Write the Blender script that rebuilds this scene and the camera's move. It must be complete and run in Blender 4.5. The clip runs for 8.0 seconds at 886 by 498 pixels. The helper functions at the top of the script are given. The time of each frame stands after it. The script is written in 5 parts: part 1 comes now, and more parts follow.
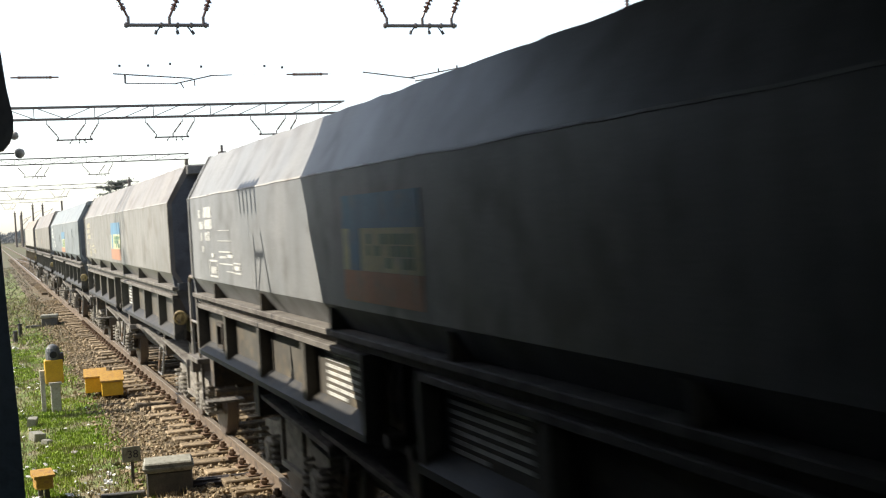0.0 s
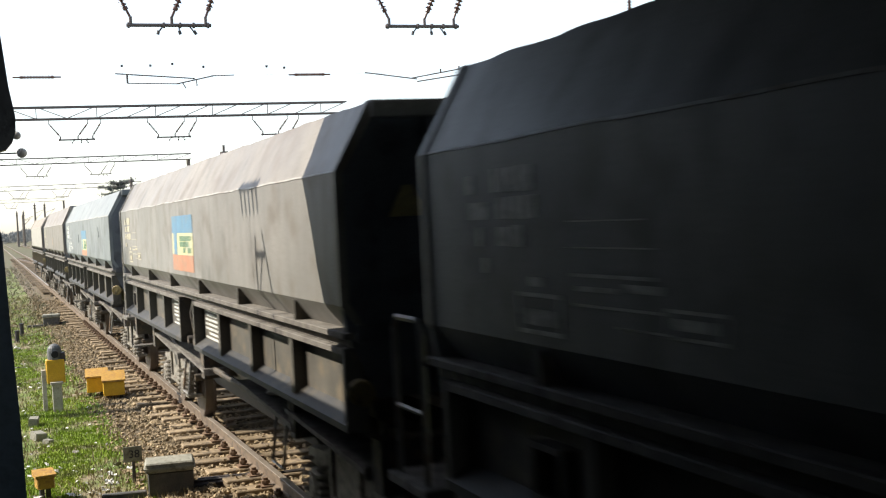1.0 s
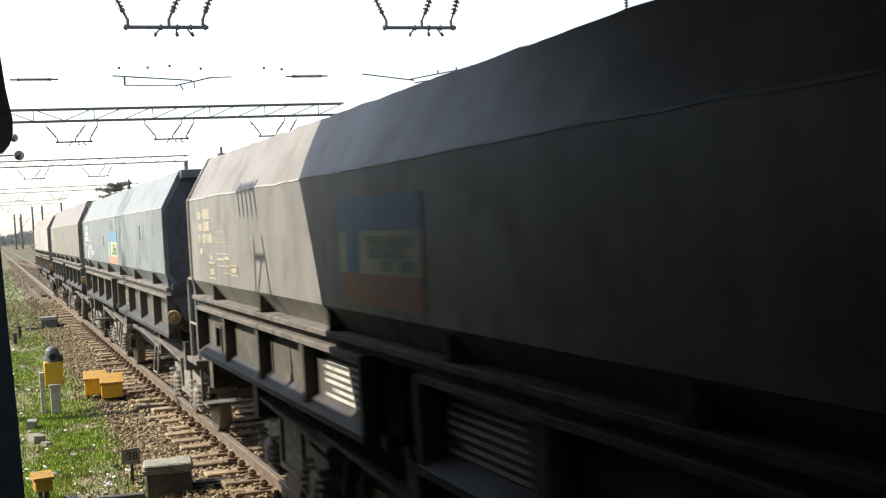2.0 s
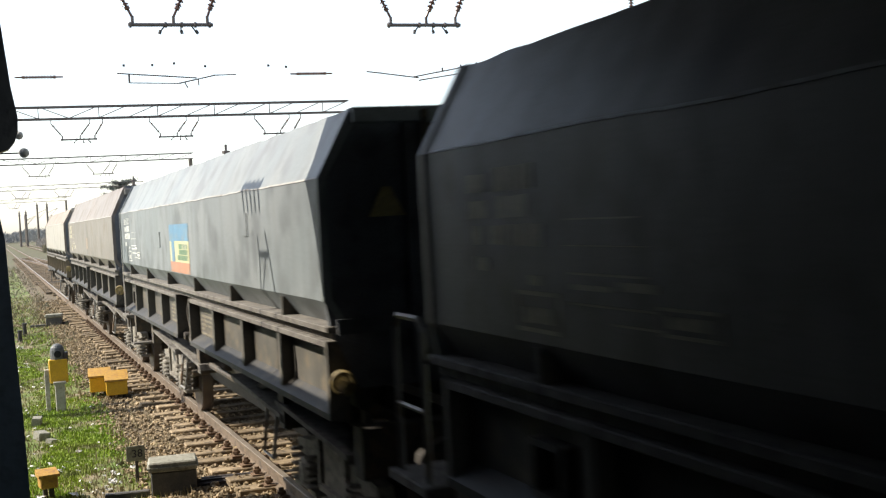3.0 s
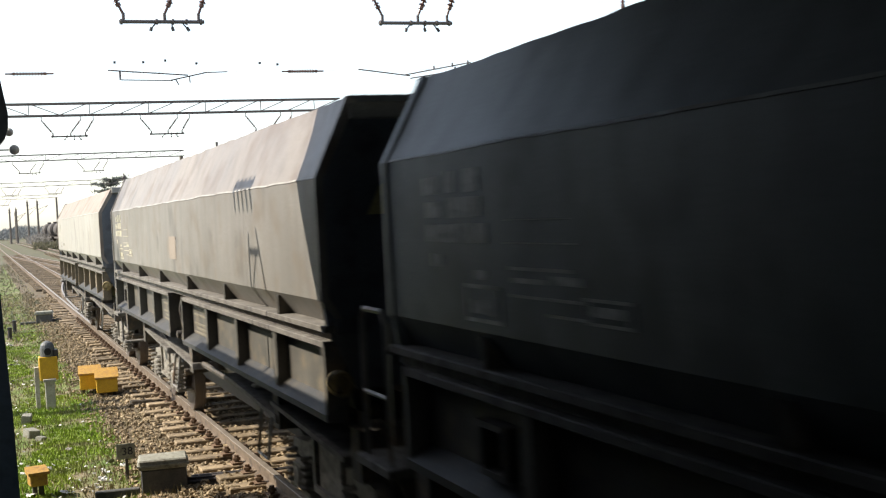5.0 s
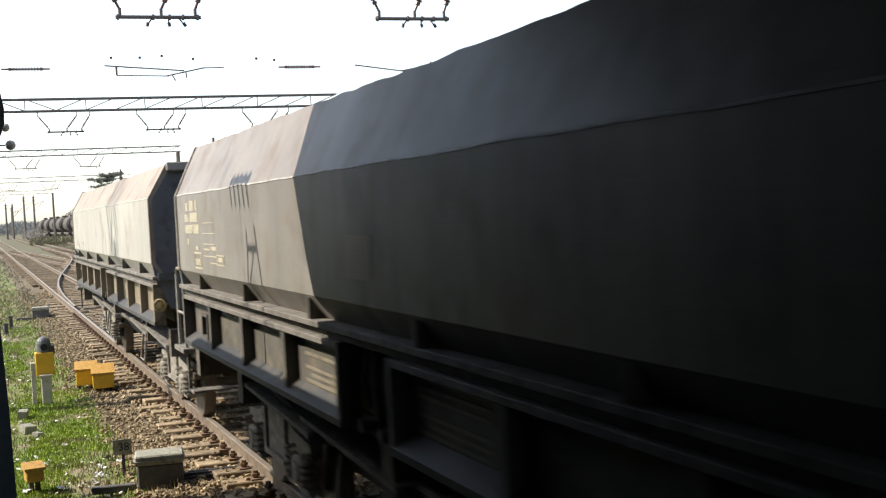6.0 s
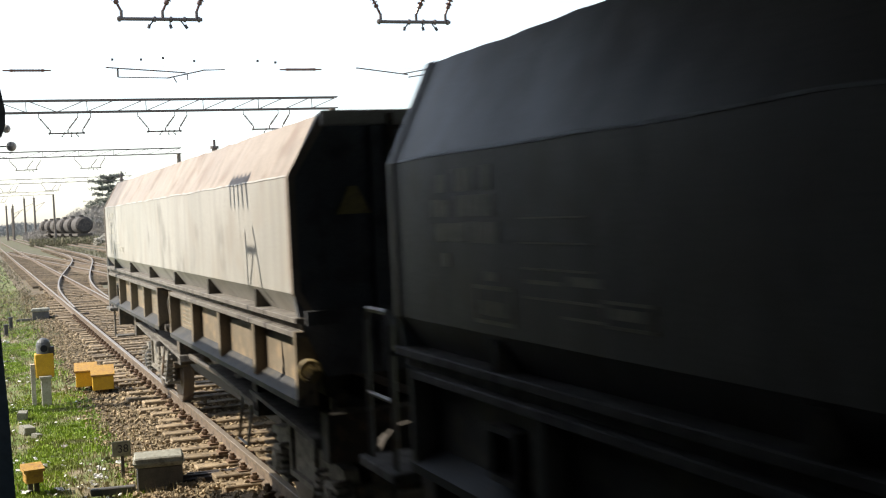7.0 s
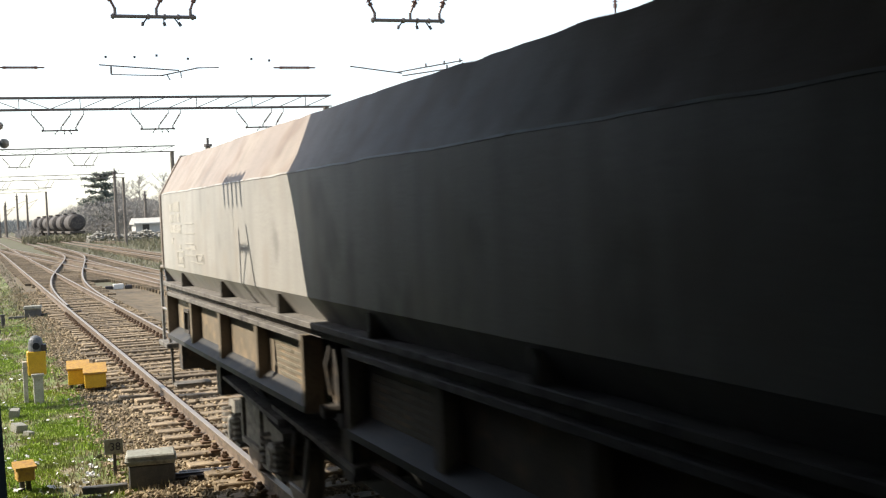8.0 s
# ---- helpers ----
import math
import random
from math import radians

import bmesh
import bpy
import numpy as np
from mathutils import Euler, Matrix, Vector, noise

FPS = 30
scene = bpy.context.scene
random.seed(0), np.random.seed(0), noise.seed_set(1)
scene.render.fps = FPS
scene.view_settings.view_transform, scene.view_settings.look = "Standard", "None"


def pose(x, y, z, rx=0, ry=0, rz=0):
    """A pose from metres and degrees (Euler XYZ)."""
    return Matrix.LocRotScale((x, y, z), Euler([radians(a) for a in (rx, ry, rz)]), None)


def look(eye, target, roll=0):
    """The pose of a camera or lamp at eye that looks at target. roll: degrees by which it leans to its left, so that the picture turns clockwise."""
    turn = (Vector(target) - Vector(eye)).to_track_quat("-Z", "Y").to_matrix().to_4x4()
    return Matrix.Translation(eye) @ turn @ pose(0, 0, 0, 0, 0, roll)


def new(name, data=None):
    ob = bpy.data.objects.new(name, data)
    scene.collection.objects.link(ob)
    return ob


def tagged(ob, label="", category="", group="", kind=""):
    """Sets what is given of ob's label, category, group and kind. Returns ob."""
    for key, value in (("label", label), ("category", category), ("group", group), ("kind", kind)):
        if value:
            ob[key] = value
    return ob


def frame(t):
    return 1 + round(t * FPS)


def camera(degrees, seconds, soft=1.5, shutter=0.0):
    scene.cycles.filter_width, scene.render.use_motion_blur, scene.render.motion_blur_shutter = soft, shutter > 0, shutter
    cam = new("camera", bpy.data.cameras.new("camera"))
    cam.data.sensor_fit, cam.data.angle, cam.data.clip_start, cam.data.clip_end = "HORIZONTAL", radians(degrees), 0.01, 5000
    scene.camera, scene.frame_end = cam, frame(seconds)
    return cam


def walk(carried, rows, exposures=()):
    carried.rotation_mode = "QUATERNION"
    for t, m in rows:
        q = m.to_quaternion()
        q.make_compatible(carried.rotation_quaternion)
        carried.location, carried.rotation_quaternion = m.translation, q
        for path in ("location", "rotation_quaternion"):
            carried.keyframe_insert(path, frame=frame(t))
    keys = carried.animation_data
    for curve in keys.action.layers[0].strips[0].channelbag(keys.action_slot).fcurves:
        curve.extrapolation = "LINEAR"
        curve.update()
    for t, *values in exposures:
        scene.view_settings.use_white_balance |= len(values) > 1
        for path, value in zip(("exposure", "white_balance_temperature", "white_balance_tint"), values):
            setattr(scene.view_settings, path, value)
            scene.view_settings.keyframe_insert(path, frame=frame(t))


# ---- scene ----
cam = camera(40.17, 8.0, soft=1.2, shutter=0.5)
# ---- camera: held out of a cab window, turning only slightly ----
EYE = (0.0, 0.0, 2.709)
TURNS = [
    (0, -20.652, -1.750, 3.164), (0.5, -20.613, -1.645, 3.133), (1, -20.568, -1.717, 3.039),
    (2.5, -20.672, -1.651, 3.287), (3, -20.464, -1.772, 3.201), (3.5, -20.759, -2.093, 3.096),
    (4, -20.741, -2.002, 3.189), (4.5, -20.790, -1.821, 3.119), (6, -21.036, -2.083, 2.987),
    (6.5, -21.122, -2.034, 2.964), (7, -21.012, -1.932, 2.729), (7.5, -20.984, -1.933, 2.634),
    (8, -21.323, -2.001, 2.520)]
walk(cam, [(t, pose(*EYE, 90 + p, r, y)) for t, y, p, r in TURNS])

# ---- sky, sun, exposure ----
SUN_A, SUN_B = 0.50, 1.00          # light runs along (1, -SUN_A, -SUN_B)
scene.view_settings.exposure = 1.0
world = bpy.data.worlds.new("world")
scene.world = world
world.use_nodes = True
wn, wl = world.node_tree.nodes, world.node_tree.links
sky = wn.new("ShaderNodeTexSky")
sky.sky_type, sky.sun_disc = "NISHITA", False
sky.sun_elevation = math.atan2(SUN_B, math.hypot(1, SUN_A))
sky.sun_rotation = math.atan2(-1, SUN_A)
sky.air_density, sky.dust_density, sky.ozone_density = 1.0, 1.0, 1.0
haze = wn.new("ShaderNodeHueSaturation")      # thin high haze whitens the blue
haze.inputs["Saturation"].default_value, haze.inputs["Value"].default_value = 0.66, 1.6
wl.new(sky.outputs[0], haze.inputs["Color"])
wl.new(haze.outputs[0], wn["Background"].inputs[0])
wn["Background"].inputs[1].default_value = 0.09
sun = new("sun", bpy.data.lights.new("sun", "SUN"))
sun.data.energy, sun.data.angle, sun.data.color = 4.4, radians(0.53), (1.0, 0.915, 0.78)
sun.matrix_world = look((0, 0, 0), (1, -SUN_A, -SUN_B))


# ---- materials ----
def material(name, a, b, rough=0.7, metal=0.0, fine=60.0, broad=3.0, c=None, streak=0.0, bump=0.15, vary=0.0, spec=0.35, spots=0.0):
    """a, b: the two colours of a broad and a fine noise; c: colour of stains; streak: runs of dirt down the sides."""
    m = bpy.data.materials.new(name)
    m.use_nodes = True
    n, l = m.node_tree.nodes, m.node_tree.links
    bs = n["Principled BSDF"]
    bs.inputs["Roughness"].default_value, bs.inputs["Metallic"].default_value = rough, metal
    bs.inputs["Specular IOR Level"].default_value = spec
    co = n.new("ShaderNodeTexCoord")

    def noise_tex(scale, detail, vec=None):
        t = n.new("ShaderNodeTexNoise")
        t.inputs["Scale"].default_value, t.inputs["Detail"].default_value = scale, detail
        l.new(vec or co.outputs["Object"], t.inputs["Vector"])
        return t

    def ramp(src, lo, hi):
        r = n.new("ShaderNodeMapRange")
        r.inputs["From Min"].default_value, r.inputs["From Max"].default_value = lo, hi
        l.new(src, r.inputs["Value"])
        return r.outputs[0]

    def mix(fac, ca, cb):
        x = n.new("ShaderNodeMix")
        x.data_type = "RGBA"
        l.new(fac, x.inputs[0])
        for sock, v in ((x.inputs[6], ca), (x.inputs[7], cb)):
            if isinstance(v, tuple):
                sock.default_value = (*v, 1)
            else:
                l.new(v, sock)
        return x.outputs[2]

    big, small = noise_tex(broad, 5), noise_tex(fine, 4)
    col = mix(ramp(big.outputs[0], 0.35, 0.65), a, b)
    dark = tuple(v * 0.6 for v in a)
    fm = n.new("ShaderNodeMath")
    fm.operation = "MULTIPLY"
    l.new(ramp(small.outputs[0], 0.45, 0.75), fm.inputs[0])
    fm.inputs[1].default_value = 0.6
    col = mix(fm.outputs[0], col, dark)
    if c:
        st = noise_tex(broad * 2.3, 6)
        col = mix(ramp(st.outputs[0], 0.5, 0.66), col, c)
    if spots:
        sp = n.new("ShaderNodeMapping")
        sp.inputs["Scale"].default_value = (1.0, 2.6, 1.5)
        l.new(co.outputs["Object"], sp.inputs[0])
        blot = noise_tex(1.0, 3, sp.outputs[0])
        bm_ = n.new("ShaderNodeMath")
        bm_.operation = "MULTIPLY"
        l.new(ramp(blot.outputs[0], 0.58, 0.7), bm_.inputs[0])
        bm_.inputs[1].default_value = spots
        col = mix(bm_.outputs[0], col, tuple(v * 0.4 for v in a))
    if streak:
        mp = n.new("ShaderNodeMapping")
        mp.inputs["Scale"].default_value = (7.0, 7.0, 0.3)
        l.new(co.outputs["Object"], mp.inputs[0])
        sn = noise_tex(1.0, 6, mp.outputs[0])
        sm = n.new("ShaderNodeMath")
        sm.operation = "MULTIPLY"
        l.new(ramp(sn.outputs[0], 0.45, 0.7), sm.inputs[0])
        sm.inputs[1].default_value = streak
        col = mix(sm.outputs[0], col, tuple(v * 0.55 for v in b))
    if vary:
        oi = n.new("ShaderNodeObjectInfo")
        geo = n.new("ShaderNodeNewGeometry")
        add = n.new("ShaderNodeMath")
        l.new(oi.outputs["Random"], add.inputs[0])
        l.new(geo.outputs["Random Per Island"], add.inputs[1])
        fr = n.new("ShaderNodeMath")
        fr.operation = "FRACT"
        l.new(add.outputs[0], fr.inputs[0])
        hs = n.new("ShaderNodeHueSaturation")
        mr = n.new("ShaderNodeMapRange")
        mr.inputs["To Min"].default_value, mr.inputs["To Max"].default_value = 1 - vary, 1 + vary
        l.new(fr.outputs[0], mr.inputs["Value"])
        l.new(mr.outputs[0], hs.inputs["Value"])
        l.new(col, hs.inputs["Color"])
        col = hs.outputs[0]
    l.new(col, bs.inputs["Base Color"])
    rr = n.new("ShaderNodeMapRange")
    rr.inputs["To Min"].default_value, rr.inputs["To Max"].default_value = max(0.05, rough - 0.12), min(1, rough + 0.12)
    l.new(big.outputs[0], rr.inputs["Value"])
    l.new(rr.outputs[0], bs.inputs["Roughness"])
    if bump:
        bp = n.new("ShaderNodeBump")
        bp.inputs["Strength"].default_value, bp.inputs["Distance"].default_value = bump, 0.01
        l.new(small.outputs[0], bp.inputs["Height"])
        l.new(bp.outputs[0], bs.inputs["Normal"])
    return m


M = dict(
    grey=material("wagon_grey_paint", (0.204, 0.215, 0.224), (0.256, 0.262, 0.264), 0.54, c=(0.15, 0.152, 0.152), streak=0.45, broad=1.2, spec=0.36, spots=0.6),
    blue=material("wagon_bluegrey_paint", (0.178, 0.202, 0.214), (0.226, 0.244, 0.25), 0.54, c=(0.13, 0.142, 0.15), streak=0.45, broad=1.1, spec=0.36, spots=0.6),
    brown=material("wagon_faded_brown_paint", (0.188, 0.175, 0.16), (0.226, 0.212, 0.193), 0.54, c=(0.17, 0.145, 0.12), streak=0.45, broad=1.2, spec=0.36, spots=0.6),
    pale=material("wagon_pale_worn_paint", (0.325, 0.312, 0.288), (0.378, 0.362, 0.332), 0.54, c=(0.32, 0.295, 0.262), streak=0.45, broad=1.1, spec=0.36, spots=0.6),
    dusty=material("wagon_dusty_grey_paint", (0.212, 0.206, 0.196), (0.262, 0.252, 0.236), 0.54, c=(0.165, 0.15, 0.132), streak=0.5, broad=1.2, spec=0.36, spots=0.6),
    dustyslope=material("wagon_dusty_brown_sloping_top", (0.205, 0.185, 0.164), (0.25, 0.228, 0.2), 0.5, c=(0.155, 0.128, 0.104), streak=0.6, broad=1.2, spec=0.4, spots=0.7),
    tanink=material("yellowed_lettering", (0.42, 0.38, 0.28), (0.52, 0.47, 0.36), 0.54, broad=8, c=(0.33, 0.3, 0.22)),
    greyslope=material("wagon_grey_sloping_top", (0.2, 0.203, 0.2), (0.245, 0.243, 0.232), 0.5, c=(0.14, 0.135, 0.128), streak=0.5, broad=1.3, spec=0.4, spots=0.75),
    blueslope=material("wagon_bluegrey_sloping_top", (0.19, 0.21, 0.213), (0.235, 0.248, 0.245), 0.5, c=(0.15, 0.155, 0.16), streak=0.5, broad=1.3, spec=0.45, spots=0.5),
    brownslope=material("wagon_brown_sloping_top", (0.2, 0.175, 0.155), (0.245, 0.215, 0.19), 0.5, c=(0.15, 0.115, 0.09), streak=0.6, broad=1.2, spec=0.4, spots=0.7),
    paleslope=material("wagon_rust_stained_sloping_top", (0.26, 0.215, 0.18), (0.305, 0.26, 0.218), 0.6, c=(0.2, 0.15, 0.118), streak=0.6, broad=1.1, spec=0.3, spots=0.5),
    # paler colour of the bead along the crease
    worn=material("pale_crease_paint", (0.33, 0.32, 0.3), (0.4, 0.39, 0.365), 0.6, broad=4, c=(0.2, 0.17, 0.14)),
    faded=material("ghost_lettering", (0.4, 0.375, 0.33), (0.45, 0.425, 0.375), 0.6, broad=6, c=(0.36, 0.34, 0.3)),
    faintink=material("dust_covered_lettering", (0.16, 0.14, 0.1), (0.22, 0.19, 0.14), 0.7, broad=9),
    signyellow=material("faded_sign_yellow", (0.44, 0.37, 0.15), (0.52, 0.44, 0.2), 0.6, c=(0.33, 0.27, 0.14), broad=8),
    weeds=material("winter_weeds", (0.16, 0.14, 0.085), (0.22, 0.195, 0.13), 0.8, broad=0.6, vary=0.2, bump=0, c=(0.13, 0.145, 0.065)),
    shedwall=material("grey_shed_plaster", (0.4, 0.39, 0.36), (0.48, 0.46, 0.42), 0.9, broad=2),
    doorblue=material("scuffed_blue_door_edge", (0.10, 0.15, 0.20), (0.14, 0.19, 0.24), 0.4, broad=9),
    rustyellow=material("rusty_yellow_paint", (0.38, 0.21, 0.04), (0.46, 0.27, 0.05), 0.6, c=(0.28, 0.15, 0.045), broad=9),
    rubble=material("pale_rubble", (0.24, 0.23, 0.195), (0.34, 0.32, 0.28), 0.9, broad=3, vary=0.35),
    # stained steel, its base colour darkened for the shade between wagons
    endshade=material("shade_darkened_steel", (0.11, 0.116, 0.13), (0.15, 0.157, 0.17), 0.6, c=(0.07, 0.07, 0.074), broad=2, streak=0.3),
    under=material("grimy_underframe", (0.05, 0.045, 0.04), (0.09, 0.08, 0.07), 0.8, c=(0.13, 0.1, 0.07), broad=4),
    flap=material("dusty_flap_steel", (0.072, 0.067, 0.058), (0.115, 0.106, 0.09), 0.7, c=(0.14, 0.116, 0.082), streak=0.4, broad=3),
    paleflap=material("rust_dusted_flap", (0.15, 0.122, 0.085), (0.215, 0.175, 0.125), 0.75, c=(0.27, 0.2, 0.125), streak=0.4, broad=3),
    flange=material("dark_smooth_flange", (0.036, 0.037, 0.039), (0.058, 0.058, 0.058), 0.65, c=(0.075, 0.067, 0.055), broad=3, spec=0.2),
    ledge=material("dust_covered_ledge", (0.13, 0.12, 0.105), (0.19, 0.175, 0.155), 0.85, c=(0.07, 0.062, 0.055), broad=5),
    coal=material("coal_load", (0.015, 0.015, 0.016), (0.03, 0.03, 0.03), 0.6, bump=0.8, broad=6),
    bogie=material("dusty_bogie_iron", (0.16, 0.145, 0.122), (0.28, 0.256, 0.215), 0.8, c=(0.1, 0.085, 0.07), broad=6),
    wheel=material("wheel_steel", (0.10, 0.08, 0.07), (0.16, 0.13, 0.1), 0.6, 0.4, broad=6),
    tread=material("bright_tread", (0.5, 0.5, 0.5), (0.6, 0.6, 0.6), 0.25, 1.0),
    white=material("white_lettering", (0.6, 0.6, 0.57), (0.74, 0.74, 0.7), 0.54, broad=8, c=(0.3, 0.3, 0.28)),
    lblue=material("logo_blue", (0.09, 0.2, 0.32), (0.13, 0.27, 0.39), 0.55, broad=4, c=(0.16, 0.22, 0.26), streak=0.4),
    lyellow=material("logo_cream_yellow", (0.5, 0.475, 0.24), (0.57, 0.55, 0.33), 0.55, broad=4, c=(0.36, 0.36, 0.28), streak=0.4),
    lred=material("logo_orange_red", (0.42, 0.17, 0.1), (0.48, 0.25, 0.16), 0.55, broad=4, c=(0.32, 0.22, 0.16), streak=0.4),
    lfaint=material("faded_reddish_patch", (0.25, 0.2, 0.16), (0.29, 0.245, 0.2), 0.6, broad=4),
    lgreen=material("logo_dark_green", (0.1, 0.2, 0.12), (0.15, 0.25, 0.16), 0.5, broad=4),
    handyellow=material("worn_yellow_paint", (0.2, 0.15, 0.06), (0.27, 0.2, 0.08), 0.6, c=(0.11, 0.085, 0.05), broad=8),
    rustrail=material("grey_handrail", (0.2, 0.19, 0.175), (0.27, 0.255, 0.235), 0.5, 0.2, c=(0.2, 0.13, 0.08)),
    railside=material("rusty_rail_side", (0.11, 0.08, 0.054), (0.165, 0.122, 0.084), 0.8, c=(0.075, 0.055, 0.04)),
    railtop=material("worn_rail_head", (0.24, 0.2, 0.16), (0.32, 0.275, 0.225), 0.45, 0.45, broad=5),
    sleeper=material("weathered_wood_sleeper", (0.165, 0.122, 0.073), (0.27, 0.204, 0.127), 0.85, c=(0.09, 0.068, 0.048), broad=4, vary=0.4, bump=0.5),
    clip=material("rusty_fastening", (0.1, 0.065, 0.04), (0.16, 0.1, 0.06), 0.8),
    stone=material("ballast_stone", (0.205, 0.152, 0.086), (0.315, 0.243, 0.152), 0.9, broad=9, vary=0.5, bump=0.4),
    soil=material("ballast_soil", (0.105, 0.08, 0.046), (0.16, 0.122, 0.076), 0.95, fine=35, broad=1.4, c=(0.065, 0.052, 0.035), bump=0.9),
    ground=material("grassy_earth", (0.09, 0.155, 0.02), (0.14, 0.15, 0.05), 0.95, fine=25, broad=0.8, c=(0.19, 0.155, 0.1), bump=0.8),
    grass=material("fresh_grass", (0.22, 0.325, 0.022), (0.3, 0.385, 0.05), 0.6, broad=0.9, c=(0.17, 0.18, 0.06), vary=0.35, bump=0),
    dry=material("dry_grass", (0.24, 0.2, 0.1), (0.32, 0.26, 0.15), 0.7, broad=2, vary=0.3, bump=0),
    litter=material("pale_litter", (0.68, 0.66, 0.6), (0.8, 0.79, 0.75), 0.7, broad=9, vary=0.15),
    yellow=material("yellow_paint", (0.58, 0.335, 0.02), (0.66, 0.39, 0.03), 0.55, c=(0.52, 0.3, 0.03), broad=7),
    # near black, so that little light bounces and the shade deepens
    shadedark=material("shade_deepening_dark", (0.05, 0.05, 0.05), (0.075, 0.073, 0.07), 0.9, c=(0.04, 0.04, 0.04), broad=1),
    # ballast with the bridge's shade put into its colour
    shadesoil=material("shade_darkened_ballast", (0.04, 0.037, 0.034), (0.065, 0.06, 0.052), 0.9, c=(0.025, 0.024, 0.022), broad=1.5, bump=0.9),
    concrete=material("pale_concrete", (0.36, 0.34, 0.28), (0.46, 0.43, 0.36), 0.85, c=(0.28, 0.26, 0.2), broad=7),
    greybox=material("grey_box_paint", (0.24, 0.235, 0.19), (0.31, 0.3, 0.245), 0.7, c=(0.15, 0.14, 0.11), broad=7),
    darkbox=material("dark_box_side", (0.07, 0.07, 0.065), (0.12, 0.11, 0.1), 0.7, broad=7),
    iron=material("dark_iron", (0.05, 0.045, 0.045), (0.08, 0.07, 0.07), 0.6, 0.3, broad=6),
    gantry=material("weathered_gantry_steel", (0.12, 0.10, 0.10), (0.18, 0.15, 0.14), 0.7, 0.2, broad=3),
    porcelain=material("brown_porcelain", (0.10, 0.05, 0.04), (0.14, 0.07, 0.05), 0.25, broad=6),
    lampgrey=material("grey_lamp_housing", (0.09, 0.097, 0.1), (0.15, 0.152, 0.155), 0.5, broad=8),
    loco=material("dark_blue_loco_paint", (0.02, 0.028, 0.05), (0.03, 0.04, 0.06), 0.45, broad=3),
    gasket=material("black_mirror_shell", (0.012, 0.010, 0.018), (0.02, 0.016, 0.03), 0.35, broad=9),
    bark=material("grey_bark", (0.12, 0.1, 0.08), (0.18, 0.15, 0.12), 0.9, broad=5),
    farsoil=material("grey_far_ballast", (0.085, 0.078, 0.045), (0.125, 0.11, 0.07), 0.95, fine=8, broad=0.4, c=(0.08, 0.095, 0.032), bump=0.6),
    # far wood, pine and twigs: colours lightened to stand in for haze
    farwood=material("hazed_far_twigs", (0.2, 0.205, 0.2), (0.27, 0.275, 0.27), 0.9, broad=0.1, vary=0.25, bump=0),
    leaf=material("hazed_pine_green", (0.1, 0.115, 0.09), (0.15, 0.165, 0.135), 0.7, vary=0.3, bump=0),
    twig=material("hazed_bare_twig", (0.26, 0.24, 0.215), (0.31, 0.29, 0.265), 0.8, vary=0.12, bump=0),
    tank=material("dark_tank_paint", (0.045, 0.04, 0.037), (0.07, 0.062, 0.056), 0.8, c=(0.1, 0.082, 0.07), broad=2),
    mastbrown=material("weathered_mast", (0.16, 0.135, 0.115), (0.23, 0.2, 0.17), 0.85, c=(0.11, 0.09, 0.075), broad=3),
    plaster=material("pale_plaster", (0.6, 0.57, 0.5), (0.7, 0.67, 0.6), 0.9, broad=2),
    tile=material("pale_roof_tile", (0.46, 0.33, 0.22), (0.54, 0.41, 0.29), 0.8, broad=4),
    glass=material("dark_pane", (0.02, 0.022, 0.025), (0.03, 0.03, 0.035), 0.1, broad=2, bump=0),
)


# ---- mesh helpers ----
def box(bm, x0, x1, y0, y1, z0, z1, bevel=0.0):
    r = bmesh.ops.create_cube(bm, size=1, matrix=Matrix.LocRotScale(((x0 + x1) / 2, (y0 + y1) / 2, (z0 + z1) / 2), None, (x1 - x0, y1 - y0, z1 - z0)))
    if bevel:
        es = list({e for v in r["verts"] for e in v.link_edges})
        bmesh.ops.bevel(bm, geom=es, offset=bevel, segments=1, affect="EDGES")


def rod(bm, p, q, r, n=8, r2=None):
    p, q = Vector(p), Vector(q)
    m = Matrix.Translation((p + q) / 2) @ (q - p).to_track_quat("Z", "Y").to_matrix().to_4x4()
    bmesh.ops.create_cone(bm, cap_ends=True, segments=n, radius1=r, radius2=r if r2 is None else r2, depth=(q - p).length, matrix=m)


def path(bm, pts, r, n=6, closed=False):
    """One bent tube through the points."""
    pts = [Vector(p) for p in pts]
    k, rings, side = len(pts), [], None
    for i, p in enumerate(pts):
        a = pts[i - 1] if i or closed else p
        c = pts[(i + 1) % k] if i + 1 < k or closed else p
        d = (c - a).normalized()
        side = d.orthogonal() if side is None else side - d * side.dot(d)
        side.normalize()
        up = d.cross(side)
        rings.append([bm.verts.new(p + (side * math.cos(2 * math.pi * j / n) + up * math.sin(2 * math.pi * j / n)) * r) for j in range(n)])
    for i in range(k if closed else k - 1):
        g, h = rings[i], rings[(i + 1) % k]
        for j in range(n):
            bm.faces.new((g[j], g[(j + 1) % n], h[(j + 1) % n], h[j]))
    if not closed:
        bm.faces.new(rings[0][::-1])
        bm.faces.new(rings[-1])


def prism(bm, prof, y0, y1, axis="y"):
    """A closed profile pushed along an axis: (x, z) along y, or (y, z) along x."""
    def place(u, w, d):
        return (u, d, w) if axis == "y" else (d, u, w)
    a = [bm.verts.new(place(u, w, y0)) for u, w in prof]
    b = [bm.verts.new(place(u, w, y1)) for u, w in prof]
    k = len(prof)
    fs = [bm.faces.new(a), bm.faces.new(b[::-1])]
    for i in range(k):
        fs.append(bm.faces.new((a[i], b[i], b[(i + 1) % k], a[(i + 1) % k])))
    bmesh.ops.recalc_face_normals(bm, faces=fs)


MESHES = {}


